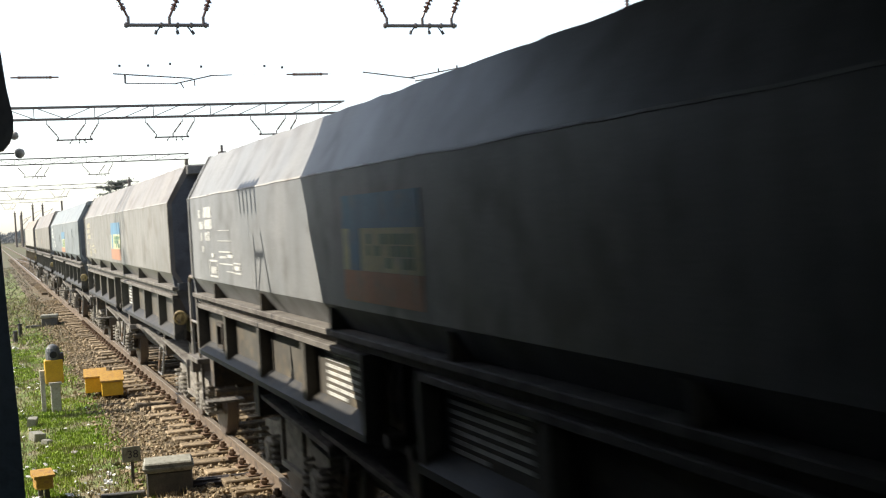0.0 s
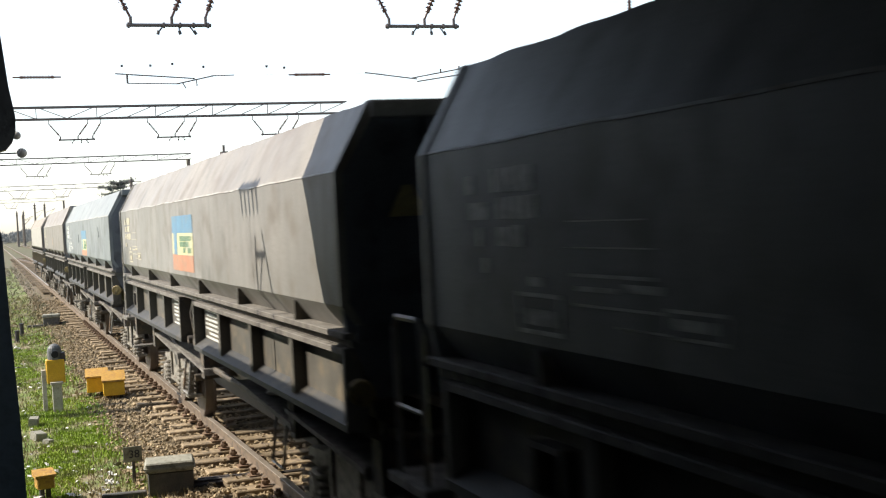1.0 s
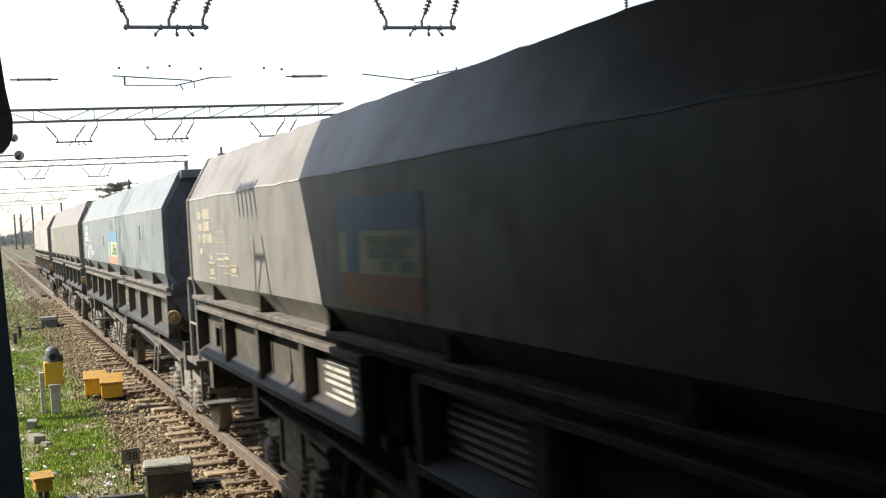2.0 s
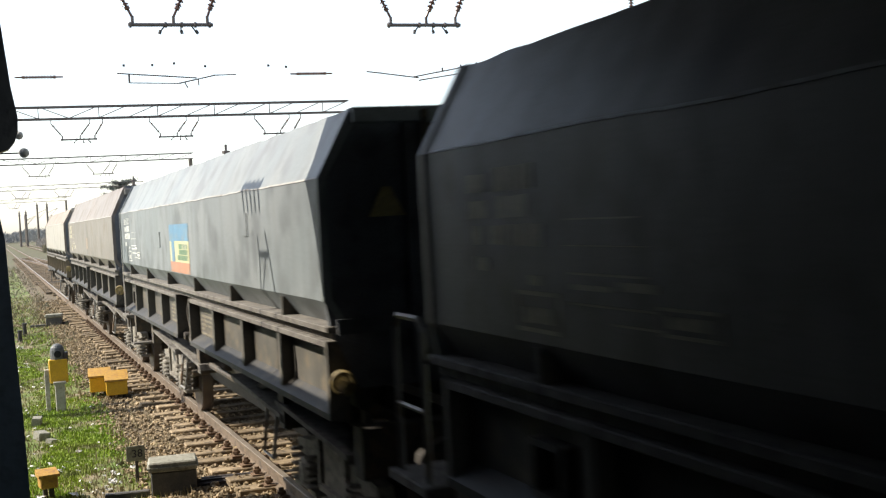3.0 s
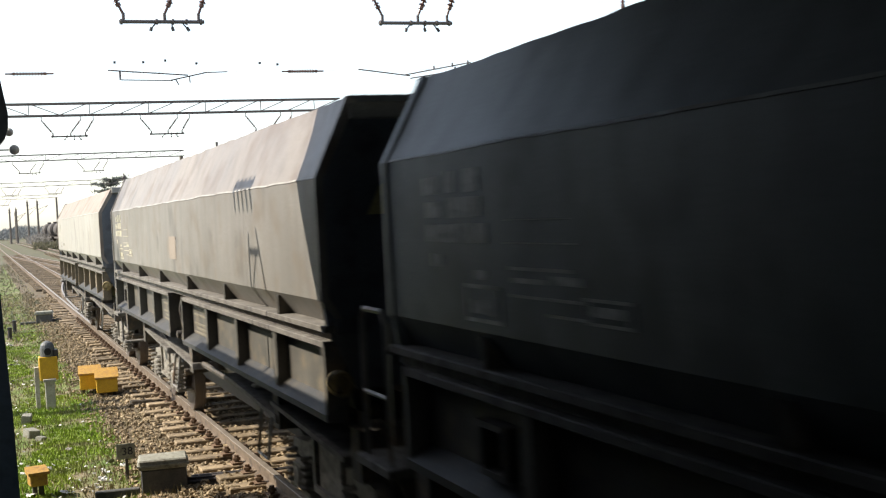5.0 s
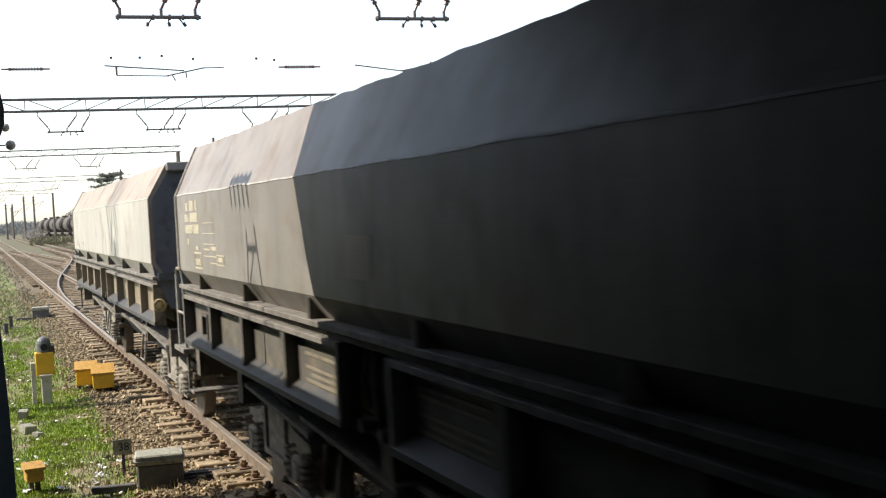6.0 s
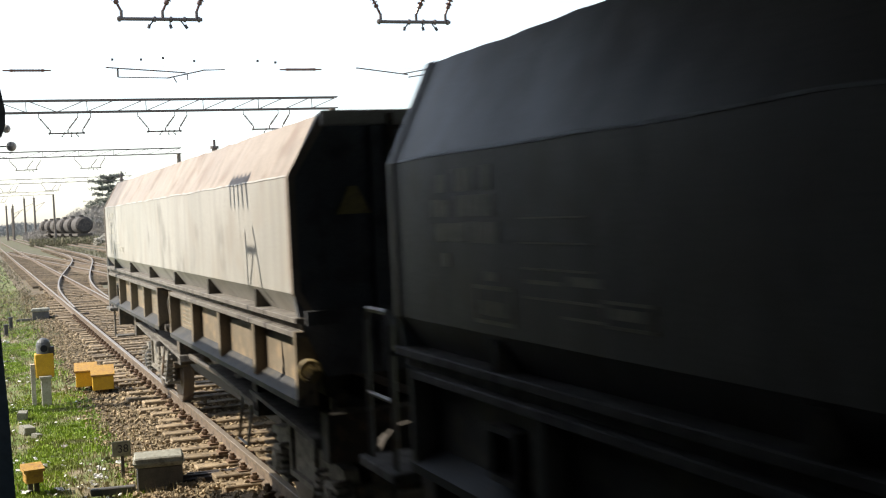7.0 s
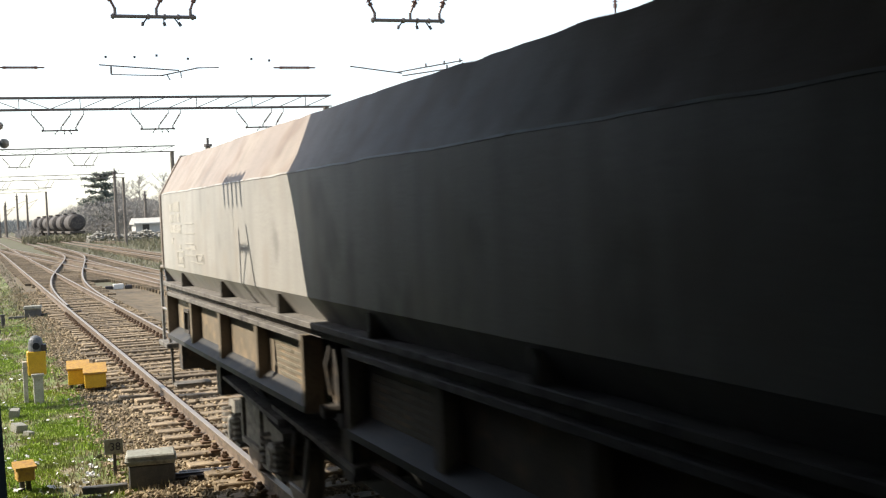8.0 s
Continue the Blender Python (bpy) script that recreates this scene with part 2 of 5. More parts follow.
def mesh(key, mat, make, smooth=False):
    """A mesh built once for a key and material, then shared."""
    k = (key, mat)
    if k not in MESHES:
        bm = bmesh.new()
        make(bm)
        me = bpy.data.meshes.new(key)
        bm.to_mesh(me)
        bm.free()
        me.materials.append(M[mat])
        if smooth:
            me.polygons.foreach_set("use_smooth", [True] * len(me.polygons))
            me.set_sharp_from_angle(angle=radians(17))
        MESHES[k] = me
    return MESHES[k]


def part(name, key, mat, make, parent=None, label="", m=None, smooth=False):
    ob = new(name, mesh(key, mat, make, smooth))
    if parent is not None:
        ob.parent = parent
    if m is not None:
        ob.matrix_basis = m
    if label:
        tagged(ob, label)
    return ob


def joined(name, mat, verts, faces, label, category="", kind="stuff", parent=None):
    me = bpy.data.meshes.new(name)
    me.from_pydata(verts, [], faces)
    me.materials.append(M[mat])
    ob = new(name, me)
    if parent is not None:
        ob.parent = parent
    return tagged(ob, label, category, "", kind)


# ---- ground ----
TRACK = 3.51                       # middle of the track on which the wagons roll; rail heads at z = 0
GROUND = -0.30


def ground_height(x, y):
    shoulder = max(0.0, 1 - max(0.0, abs(x - TRACK) - 1.55) / 0.75) * 0.05 if y < 400 else 0
    return GROUND + shoulder + 0.035 * noise.noise((x * 1.3, y * 1.3, 0)) + 0.02 * noise.noise((x * 4, y * 4, 5))


def build_ground():
    xs = [-3000, -300, -60, -20, -8, -5, -3.5] + [-2 + 0.18 * i for i in range(55)] + [9, 11, 14, 20, 40, 100, 400, 3000]
    ys = [-3000, -200, -40, -10, 0, 6, 10] + [11 + 0.3 * i for i in range(130)] + [52, 56, 62, 70, 80, 95, 115, 140, 180, 250, 400, 800, 1500, 4000]
    vs = [(x, y, ground_height(x, y)) for y in ys for x in xs]
    k = len(xs)
    fs = [(j * k + i, j * k + i + 1, (j + 1) * k + i + 1, (j + 1) * k + i) for j in range(len(ys) - 1) for i in range(k - 1)]
    ob = joined("ground", "ground", vs, fs, "patchy grass and bare earth beside the railway", "ground", "structure")
    ob.data.materials.append(M["soil"])
    ob.data.materials.append(M["shadesoil"])
    ob.data.materials.append(M["farsoil"])
    ob.data.polygons.foreach_set("use_smooth", [True] * len(fs))
    for poly in ob.data.polygons:
        c = poly.center
        edge = 1.62 + 0.35 * noise.noise((c.x * 0.8, c.y * 0.5, 3))
        if abs(c.x - TRACK) < edge + 0.35 and -30 < c.y < 260 or c.x > 5 and c.x < 18 and 30 < c.y < 300 and noise.noise((c.x * 0.4, c.y * 0.08, 9)) > -0.5 or c.y > 62 and c.x > 2:
            poly.material_index = 1
        if c.y > (58 if c.x > 2 else 105) + 8 * noise.noise((c.x * 0.7, 2, 4)) and not (abs(c.x - TRACK) < edge and c.y < 140):
            poly.material_index = 3
        # darker ground colour under the bridge, painted in to deepen the shade
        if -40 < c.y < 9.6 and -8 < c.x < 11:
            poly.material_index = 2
    return ob


ground = build_ground()


# ---- tracks ----
def smooth_x(knots, y):
    for (x0, y0), (x1, y1) in zip(knots, knots[1:]):
        if y <= y1:
            t = max(0.0, min(1.0, (y - y0) / (y1 - y0)))
            return x0 + (x1 - x0) * t
    return knots[-1][0]


RAIL = [(-0.07, -0.17), (0.07, -0.17), (0.07, -0.155), (0.012, -0.13), (0.012, -0.045), (0.036, -0.035), (0.036, -0.004), (0.03, 0.0),
        (-0.03, 0.0), (-0.036, -0.004), (-0.036, -0.035), (-0.012, -0.045), (-0.012, -0.13), (-0.07, -0.155)]


def rail(parent, knots, y0, y1, step, bend=0.0):
    """One rail swept along x(y), its head bright with wear."""
    ys = np.arange(y0, y1 + step / 2, step)
    xs = np.array([smooth_x(knots, y) for y in ys])
    if bend:
        w = max(1, int(bend / step))
        pad = np.pad(xs, w, mode="edge")
        for _ in range(2):
            pad = np.pad(np.convolve(pad, np.ones(2 * w + 1) / (2 * w + 1), "valid"), w, mode="edge")
        xs = pad[w:-w]
    vs, fs, k = [], [], len(RAIL)
    for x, y in zip(xs, ys):
        vs += [(x + u, y, w) for u, w in RAIL]
    for j in range(len(ys) - 1):
        for i in range(k):
            a, b = j * k + i, j * k + (i + 1) % k
            fs.append((a, b, b + k, a + k))
    me = bpy.data.meshes.new("rail")
    me.from_pydata(vs, [], fs)
    me.materials.append(M["railside"])
    me.materials.append(M["railtop"])
    for n_, poly in enumerate(me.polygons):
        poly.material_index = 1 if n_ % k in (6, 7, 8) else 0
    ob = new("rail", me)
    ob.parent = parent
    return ob


def sleeper_mesh(bm):
    box(bm, -1.3, 1.3, -0.125, 0.125, -0.30, -0.155, 0.012)


def clip_mesh(bm):
    box(bm, -0.065, 0.065, -0.085, 0.085, -0.165, -0.135)
    rod(bm, (0, 0, -0.15), (0, 0, -0.055), 0.03, 6)
    rod(bm, (0, 0, -0.115), (0, 0, -0.085), 0.05, 6)


def build_tracks():
    main = tagged(new("railway_track"), "worn railway track on weathered wooden sleepers in brown ballast", "track", "", "structure")
    rail(main, [(2.76, -60), (2.76, 400)], -60, 400, 20)
    rail(main, [(4.26, -60), (4.26, 400)], -60, 400, 20)
    rng = random.Random(4)
    y, i = 8.0, 0
    while y < 62:
        s = rng.uniform(-0.06, 0.06)
        wide = 0.4 if 50 < y else 0.0
        part("sleeper", "sleeper", "sleeper", sleeper_mesh, main, "", pose(TRACK + 1.8 * s + wide, y, rng.uniform(-0.02, 0.008), 0, rng.uniform(-0.7, 0.7), rng.uniform(-2.6, 2.6)))
        if y < 40:
            for x in (2.76, 4.26):
                for d in (-0.115, 0.115):
                    part("rail_fastening", "rail_fastening", "clip", clip_mesh, main, "", pose(x + d, y, 0))
        y += 0.62
        i += 1
    side = tagged(new("railway_sidings"), "rusty sidings and curved crossover rails beyond the main line", "track", "", "structure")
    rail(side, [(2.836, 42), (2.86, 49), (3.1, 57), (3.75, 66), (4.6, 75), (7.1, 102), (7.65, 116), (7.75, 140)], 42, 140, 1.5, 8)
    rail(side, [(4.336, 42), (4.36, 49), (4.6, 57), (5.25, 66), (6.1, 75), (8.6, 102), (9.15, 116), (9.25, 140)], 42, 140, 1.5, 8)
    rail(side, [(7.75, 30), (7.75, 400)], 20, 400, 20)
    rail(side, [(9.25, 30), (9.25, 400)], 20, 400, 20)
    rail(side, [(7.72, 40), (7.6, 48), (6.2, 75), (4.0, 120), (2.84, 150)], 42, 150, 2, 8)
    rail(side, [(9.2, 40), (9.1, 48), (7.7, 75), (5.5, 120), (4.34, 150)], 42, 150, 2, 8)
    rail(side, [(12.6, 20), (12.6, 400)], 20, 400, 20)
    rail(side, [(14.1, 20), (14.1, 400)], 20, 400, 20)
    vs, fs = [], []

    def far_sleeper(x, y, w):
        b = len(vs)
        for dz in (-0.3, -0.157):
            vs.extend([(x - w, y - 0.12, dz), (x + w, y - 0.12, dz), (x + w, y + 0.12, dz), (x - w, y + 0.12, dz)])
        fs.extend([(b + 4, b + 5, b + 6, b + 7), (b, b + 1, b + 5, b + 4), (b + 1, b + 2, b + 6, b + 5), (b + 3, b, b + 4, b + 7)])
    for k in range(150):
        y = 62.3 + k * 0.65
        far_sleeper(TRACK + (0.9 if y < 74 else 0), y, 1.3 + (0.8 if y < 74 else 0))
        if y > 74:
            far_sleeper(smooth_x([(5.3, 74), (7.9, 102), (8.5, 116)], y), y + 0.3, 1.3)
    for k in range(170):
        y = 30 + k * 0.65
        far_sleeper(8.5, y, 1.3)
        far_sleeper(13.35, y, 1.3)
        if y > 48:
            far_sleeper(smooth_x([(8.3, 48), (6.9, 75), (4.8, 120), (3.6, 150)], y), y + 0.33, 1.3)
    joined("sleepers_beyond", "sleeper", vs, fs, "rows of weathered wooden sleepers", "", "stuff", side)


build_tracks()

# ---- wagons ----
BOX_L = 13.36
HALF = BOX_L / 2
OUT = 1.45                          # half width at the crease


def dent(seed, s, y, z):
    """How far the skin bulges out at a place."""
    q = Vector((y * 0.55 + seed, z * 1.1, s * 3.0 + seed))
    return 0.018 * noise.noise(q) + 0.006 * noise.noise(q * 3.1)


def skin(seed, y, z):
    """The camera side's x at a place on the upright part of the skin."""
    zs, hold = (2.15, 2.38, 2.6, 2.8, 3.0), (0.4, 1, 1, 1, 0.4)
    free = max(0.0, min(1.0, (HALF - abs(y)) / 0.4))
    ds = [dent(seed, -1, y, a) * h * free for a, h in zip(zs, hold)]
    return -OUT - float(np.interp(z, zs, ds)) + (max(0.0, 2.15 - z) * 0.68)


def box_shell(seed, crease, rim):
    """Open hopper body: dented outer skin with wavy crease and tapered foot, uneven rim, inner walls."""
    slope = [(OUT - 0.25 * k, crease + (rim - crease) * k) for k in (0.0, 0.33, 0.67, 1.0)]
    outer = [(OUT - 0.12, 1.975), (OUT - 0.06, 2.06), (OUT, 2.15), (OUT, 2.38), (OUT, 2.6), (OUT, 2.8)] + slope
    inner = [(OUT - 0.30, rim), (OUT - 0.07, 2.94), (OUT - 0.07, 2.17), (OUT - 0.18, 1.98)]
    loop = outer + inner

    def make(bm):
        rows = 110
        for s in (-1, 1):
            rings = []
            for j in range(rows + 1):
                y = -HALF + 0.02 + (BOX_L - 0.04) * j / rows
                ring = []
                for i, (x, z) in enumerate(loop):
                    free = min(1.0, j / 3, (rows - j) / 3)
                    if i < len(outer):
                        d = dent(seed, s, y, z)
                        if i in (2, 6):
                            d *= 0.4
                        if i in (7, 8):
                            d *= 1.5
                        x += d * free
                    if i == 6:
                        z += crease_sag(seed, s, y) * free
                    if i in (9, 10):
                        z += (0.006 * noise.noise((y * 0.8, seed, s)) + 0.012 * noise.noise((y * 2.9, seed, s)) - 0.012 * max(0.0, noise.noise((y * 4.4, seed, s)))) * free
                    ring.append(bm.verts.new((s * x, y, z)))
                rings.append(ring)
            k = len(loop)
            fs = [bm.faces.new(rings[0]), bm.faces.new(rings[-1][::-1])]
            for g, h in zip(rings, rings[1:]):
                for i in range(k):
                    f = bm.faces.new((g[i], h[i], h[(i + 1) % k], g[(i + 1) % k]))
                    f.material_index = 1 if i in (6, 7, 8, 9) else 0
                    fs.append(f)
            bmesh.ops.recalc_face_normals(bm, faces=fs)
    return make


def crease_sag(seed, s, y):
    return 0.012 * noise.noise((y * 1.1, seed + 5, s)) + 0.006 * noise.noise((y * 3.0, seed + 8, s))


def crease_bead(seed, crease, s):
    """Light bead that follows the wavy crease."""
    def make(bm):
        n_, rings = 110, []
        for j in range(n_ + 1):
            y = -HALF + 0.02 + (BOX_L - 0.04) * j / n_
            free = min(1.0, j / 3, (n_ - j) / 3)
            z = crease + crease_sag(seed, s, y) * free
            x = OUT + 0.4 * dent(seed, s, y, crease) * free
            rings.append([bm.verts.new((s * (x + u), y, z + v)) for u, v in ((-0.004, -0.003), (0.0045, 0.0), (-0.002, 0.013), (-0.016, 0.011))])
        fs = [bm.faces.new(rings[0]), bm.faces.new(rings[-1][::-1])]
        for g, h in zip(rings, rings[1:]):
            for i in range(4):
                fs.append(bm.faces.new((g[i], h[i], h[(i + 1) % 4], g[(i + 1) % 4])))
        bmesh.ops.recalc_face_normals(bm, faces=fs)
    return make


def end_wall(crease, rim):
    prof = [(OUT - 0.2, 1.55), (OUT - 0.02, 1.97), (OUT + 0.005, 2.15), (OUT + 0.005, crease), (OUT - 0.25, rim + 0.01)]
    return lambda bm: prism(bm, prof + [(-x, z) for x, z in prof[::-1]], -0.03, 0.03)


def edge_trim(crease, rim):
    """Raised edge strip that runs round the end of the body's side."""
    prof = [(-OUT + 0.10, 1.98), (-OUT - 0.016, 2.15), (-OUT - 0.016, crease), (-OUT + 0.236, rim + 0.006)]
    back = [(-OUT + 0.30, rim - 0.03), (-OUT + 0.04, crease - 0.01), (-OUT + 0.04, 2.17), (-OUT + 0.14, 2.0)]
    return lambda bm: prism(bm, prof + back, -0.035, 0.035)


def end_panel(bm):
    box(bm, -0.44, 0.41, -0.062, -0.031, 2.5, 3.33, 0.008)
    box(bm, -0.46, -0.425, -0.085, -0.031, 1.62, 3.34)


def cap_rail(bm):
    box(bm, -(OUT - 0.24), OUT - 0.24, -0.09, -0.031, 3.33, 3.44, 0.01)


def stiffener(bm):
    box(bm, -0.04, 0.04, -0.09, -0.031, 1.6, 3.325)


def waist_rail(bm):
    box(bm, -OUT + 0.05, OUT - 0.05, -0.12, -0.091, 1.93, 2.03)


def coal(bm):
    g = bmesh.ops.create_grid(bm, x_segments=14, y_segments=60, size=1, matrix=Matrix.Diagonal((OUT - 0.31, HALF - 0.05, 1, 1)))
    for v in g["verts"]:
        v.co.z = 3.24 + 0.10 * noise.noise((v.co.x * 1.5, v.co.y * 1.2, 2)) + 0.05 * noise.noise((v.co.x * 6, v.co.y * 6, 4))


def gusset(bm):
    prism(bm, [(-OUT - 0.01, 1.985), (-OUT + 0.115, 1.985), (-OUT + 0.012, 2.13), (-OUT - 0.01, 2.13)], -0.02, 0.02)


def sill(bm):
    box(bm, -OUT - 0.015, -OUT + 0.3, -HALF - 0.02, HALF + 0.02, 1.94, 1.985, 0.006)
    box(bm, -OUT + 0.04, -OUT + 0.09, -HALF, HALF, 1.885, 1.941)


FLAP = 6.1


def flap_sheet(bm):
    box(bm, -OUT + 0.1, -OUT + 0.12, -FLAP / 2, FLAP / 2, 1.37, 1.87)


def flap_rail(bm):
    box(bm, -OUT - 0.01, -OUT + 0.115, -FLAP / 2, FLAP / 2, 1.835, 1.88, 0.006)


def flap_foot(bm):
    prism(bm, [(-OUT + 0.1, 1.475), (-OUT - 0.02, 1.395), (-OUT - 0.02, 1.35), (-OUT + 0.1, 1.34)], -FLAP / 2, FLAP / 2)


def flap_rib(bm):
    prism(bm, [(-OUT + 0.11, 1.84), (-OUT + 0.0, 1.84), (-OUT + 0.0, 1.42), (-OUT + 0.11, 1.42)], -0.05, 0.05)


def flap_end(bm):
    box(bm, -OUT - 0.015, -OUT + 0.13, -0.03, 0.03, 1.35, 1.882)


def plate_holder(bm):
    for z in (1.5, 1.72):
        box(bm, -OUT + 0.02, -OUT + 0.099, -0.15, 0.15, z - 0.015, z + 0.015)
    for y in (-0.14, 0.14):
        box(bm, -OUT + 0.02, -OUT + 0.099, y - 0.015, y + 0.015, 1.516, 1.704)


def latch_lever(bm):
    box(bm, -OUT + 0.12, -OUT + 0.2, -0.05, 0.05, 1.35, 1.94)
    path(bm, [(-OUT + 0.12, 0.03, 1.86), (-OUT + 0.08, 0.05, 1.7), (-OUT + 0.1, 0.02, 1.5)], 0.016)
    rod(bm, (-OUT + 0.13, 0, 1.4), (-OUT + 0.02, 0, 1.4), 0.045, 10)


def hopper_foot(bm):
    for s in (-1, 1):
        prism(bm, [(s * 1.25, 1.96), (s * 1.15, 1.35), (s * 0.45, 1.0), (s * 0.4, 1.0), (s * 1.05, 1.4), (s * 1.15, 1.96)], -HALF + 0.4, HALF - 0.4)


def sole_bar(bm):
    box(bm, -0.085, 0.085, -HALF - 0.1, HALF + 0.1, 0.85, 1.25)


def truss_rod(bm):
    path(bm, [(0, -4.0, 1.3), (0.02, -2.6, 1.05), (0.02, 2.6, 1.05), (0, 4.0, 1.3)], 0.035)


def cross_beam(bm):
    box(bm, -1.3, 1.3, -0.1, 0.1, 0.95, 1.3)


def side_plank(bm):
    """Wide tilted board over the bogie, with a brace behind it."""
    prism(bm, [(-1.12, 1.03), (1.1, 1.14), (1.1, 1.175), (-1.12, 1.07), (-1.16, 1.0)], -OUT + 0.13, -OUT + 0.42, "x")
    for y in (-0.8, 0.8):
        box(bm, -OUT + 0.36, -OUT + 0.41, y - 0.04, y + 0.04, 1.08, 1.4)


def chute(bm):
    """Steep discharge chute under the flaps of one side."""
    prism(bm, [(-1.14, 1.335), (-0.66, 0.5), (-0.6, 0.5), (-1.05, 1.335)], -2.95, 2.95)


def chute_end(bm):
    prism(bm, [(-1.04, 1.33), (1.04, 1.33), (0.6, 0.5), (-0.6, 0.5)], -0.02, 0.02)


def stirrup(bm):
    path(bm, [(-OUT + 0.2, -0.2, 1.02), (-OUT + 0.15, -0.2, 0.62), (-OUT + 0.15, 0.2, 0.62), (-OUT + 0.2, 0.2, 1.02)], 0.016)


def buffer_part(bm):
    rod(bm, (0, 0, 0), (0, -0.32, 0), 0.1, 12)
    rod(bm, (0, -0.3, 0), (0, -0.56, 0), 0.07, 12)
    rod(bm, (0, -0.56, 0), (0, -0.6, 0), 0.23, 20)
    box(bm, -0.16, 0.16, -0.03, 0.03, -0.16, 0.16)


def coupling(bm):
    path(bm, [(0, 0, 0), (0, -0.35, -0.03), (0, -0.55, -0.22), (0, -0.72, -0.05)], 0.04)


def wheelset(bm):
    rod(bm, (-0.95, 0, 0), (0.95, 0, 0), 0.075, 12)


def wheel(bm):
    rod(bm, (-0.067, 0, 0), (0.067, 0, 0), 0.45, 28)
    rod(bm, (0.05, 0, 0), (0.08, 0, 0), 0.475, 28)
    rod(bm, (-0.1, 0, 0), (0.1, 0, 0), 0.13, 14)
    rod(bm, (-0.072, 0, 0), (-0.066, 0, 0), 0.34, 24, 0.37)


def side_frame(bm):
    """Cast bogie side: an arched beam over two axle boxes."""
    prism(bm, [(-1.25, 0.62), (-1.2, 0.74), (-0.7, 0.78), (-0.45, 0.86), (0.45, 0.86), (0.7, 0.78), (1.2, 0.74), (1.25, 0.62), (0.62, 0.6), (0.35, 0.42), (-0.35, 0.42), (-0.62, 0.6)], -0.06, 0.06, "x")
    box(bm, -0.1, 0.1, -0.4, 0.4, 0.42, 0.47)
    for y in (-0.4, 0.4):
        box(bm, -0.09, -0.05, y - 0.04, y + 0.04, 0.45, 0.86)


def axle_box(bm):
    box(bm, -0.12, 0.1, -0.14, 0.14, 0.33, 0.6, 0.03)
    rod(bm, (-0.13, 0, 0.46), (-0.1, 0, 0.46), 0.1, 12)
    for s in (-1, 1):
        box(bm, -0.1, 0.1, s * 0.26 - 0.12, s * 0.26 + 0.12, 0.32, 0.36)


def coil(bm):
    """A coil spring of stacked turns."""
    turns, n = 5, 10
    pts = [(0.085 * math.cos(2 * math.pi * i / n) - 0.05, 0.085 * math.sin(2 * math.pi * i / n), 0.36 + 0.32 * i / (n * turns)) for i in range(n * turns + 1)]
    path(bm, pts, 0.02, 5)


def bolster(bm):
    box(bm, -1.0, 1.0, -0.2, 0.2, 0.55, 0.85, 0.02)
    for y in (-1.3, 1.3):
        rod(bm, (-0.95, y, 0.6), (0.95, y, 0.6), 0.05, 8)
    for y in (-0.42, 0.42):
        box(bm, -0.9, 0.9, y - 0.03, y + 0.03, 0.35, 0.47)
    for s in (-1, 1):
        for y in (-0.45, 0.45):
            box(bm, s * 0.75 - 0.05, s * 0.75 + 0.05, y - 0.04 , y + 0.04, 0.3, 0.62)


def stile(bm):
    box(bm, -0.02, 0.02, -0.02, 0.02, 0, 1.75)


def rung(bm):
    rod(bm, (-0.16, 0, 0), (0.16, 0, 0), 0.013, 6)


def end_rails(bm):
    """Bent tube handrail of the shunter's platform."""
    path(bm, [(-1.36, 0.4, 1.22), (-1.36, 0.4, 2.06), (-1.36, 0.46, 2.13), (-1.36, 0.8, 2.13), (-1.36, 0.87, 2.06), (-1.36, 0.87, 1.22)], 0.02)
    path(bm, [(-1.36, 0.4, 1.62), (-1.36, 0.87, 1.62)], 0.016)
    path(bm, [(-1.36, 0.4, 1.9), (-1.0, 0.04, 1.9)], 0.016)


def end_step(bm):
    box(bm, -1.42, -0.7, 0.3, 0.95, 1.17, 1.23, 0.008)
    box(bm, -1.32, -0.9, 0.35, 0.6, 0.7, 0.73)
    path(bm, [(-1.32, 0.58, 0.7), (-1.32, 0.58, 1.2)], 0.018)


def handwheel(bm):
    n = 18
    pts = [(0, 0.07 * math.cos(2 * math.pi * i / n), 0.07 * math.sin(2 * math.pi * i / n)) for i in range(n)]
    path(bm, pts, 0.02, 6, True)
    for a in range(3):
        c, s = math.cos(a * 2.1) * 0.07, math.sin(a * 2.1) * 0.07
        rod(bm, (0, 0, 0), (0, c, s), 0.016, 6)
    rod(bm, (-0.03, 0, 0), (0.2, 0, 0), 0.03, 8)
    rod(bm, (-0.02, 0, 0), (0.0, 0, 0), 0.05, 14)


def triangle(bm):
    prism(bm, [(-0.13, 0), (0.13, 0), (0.03, 0.2), (-0.03, 0.2)], -0.004, 0.0)


def flat(y, z):
    return -OUT + 0.0965


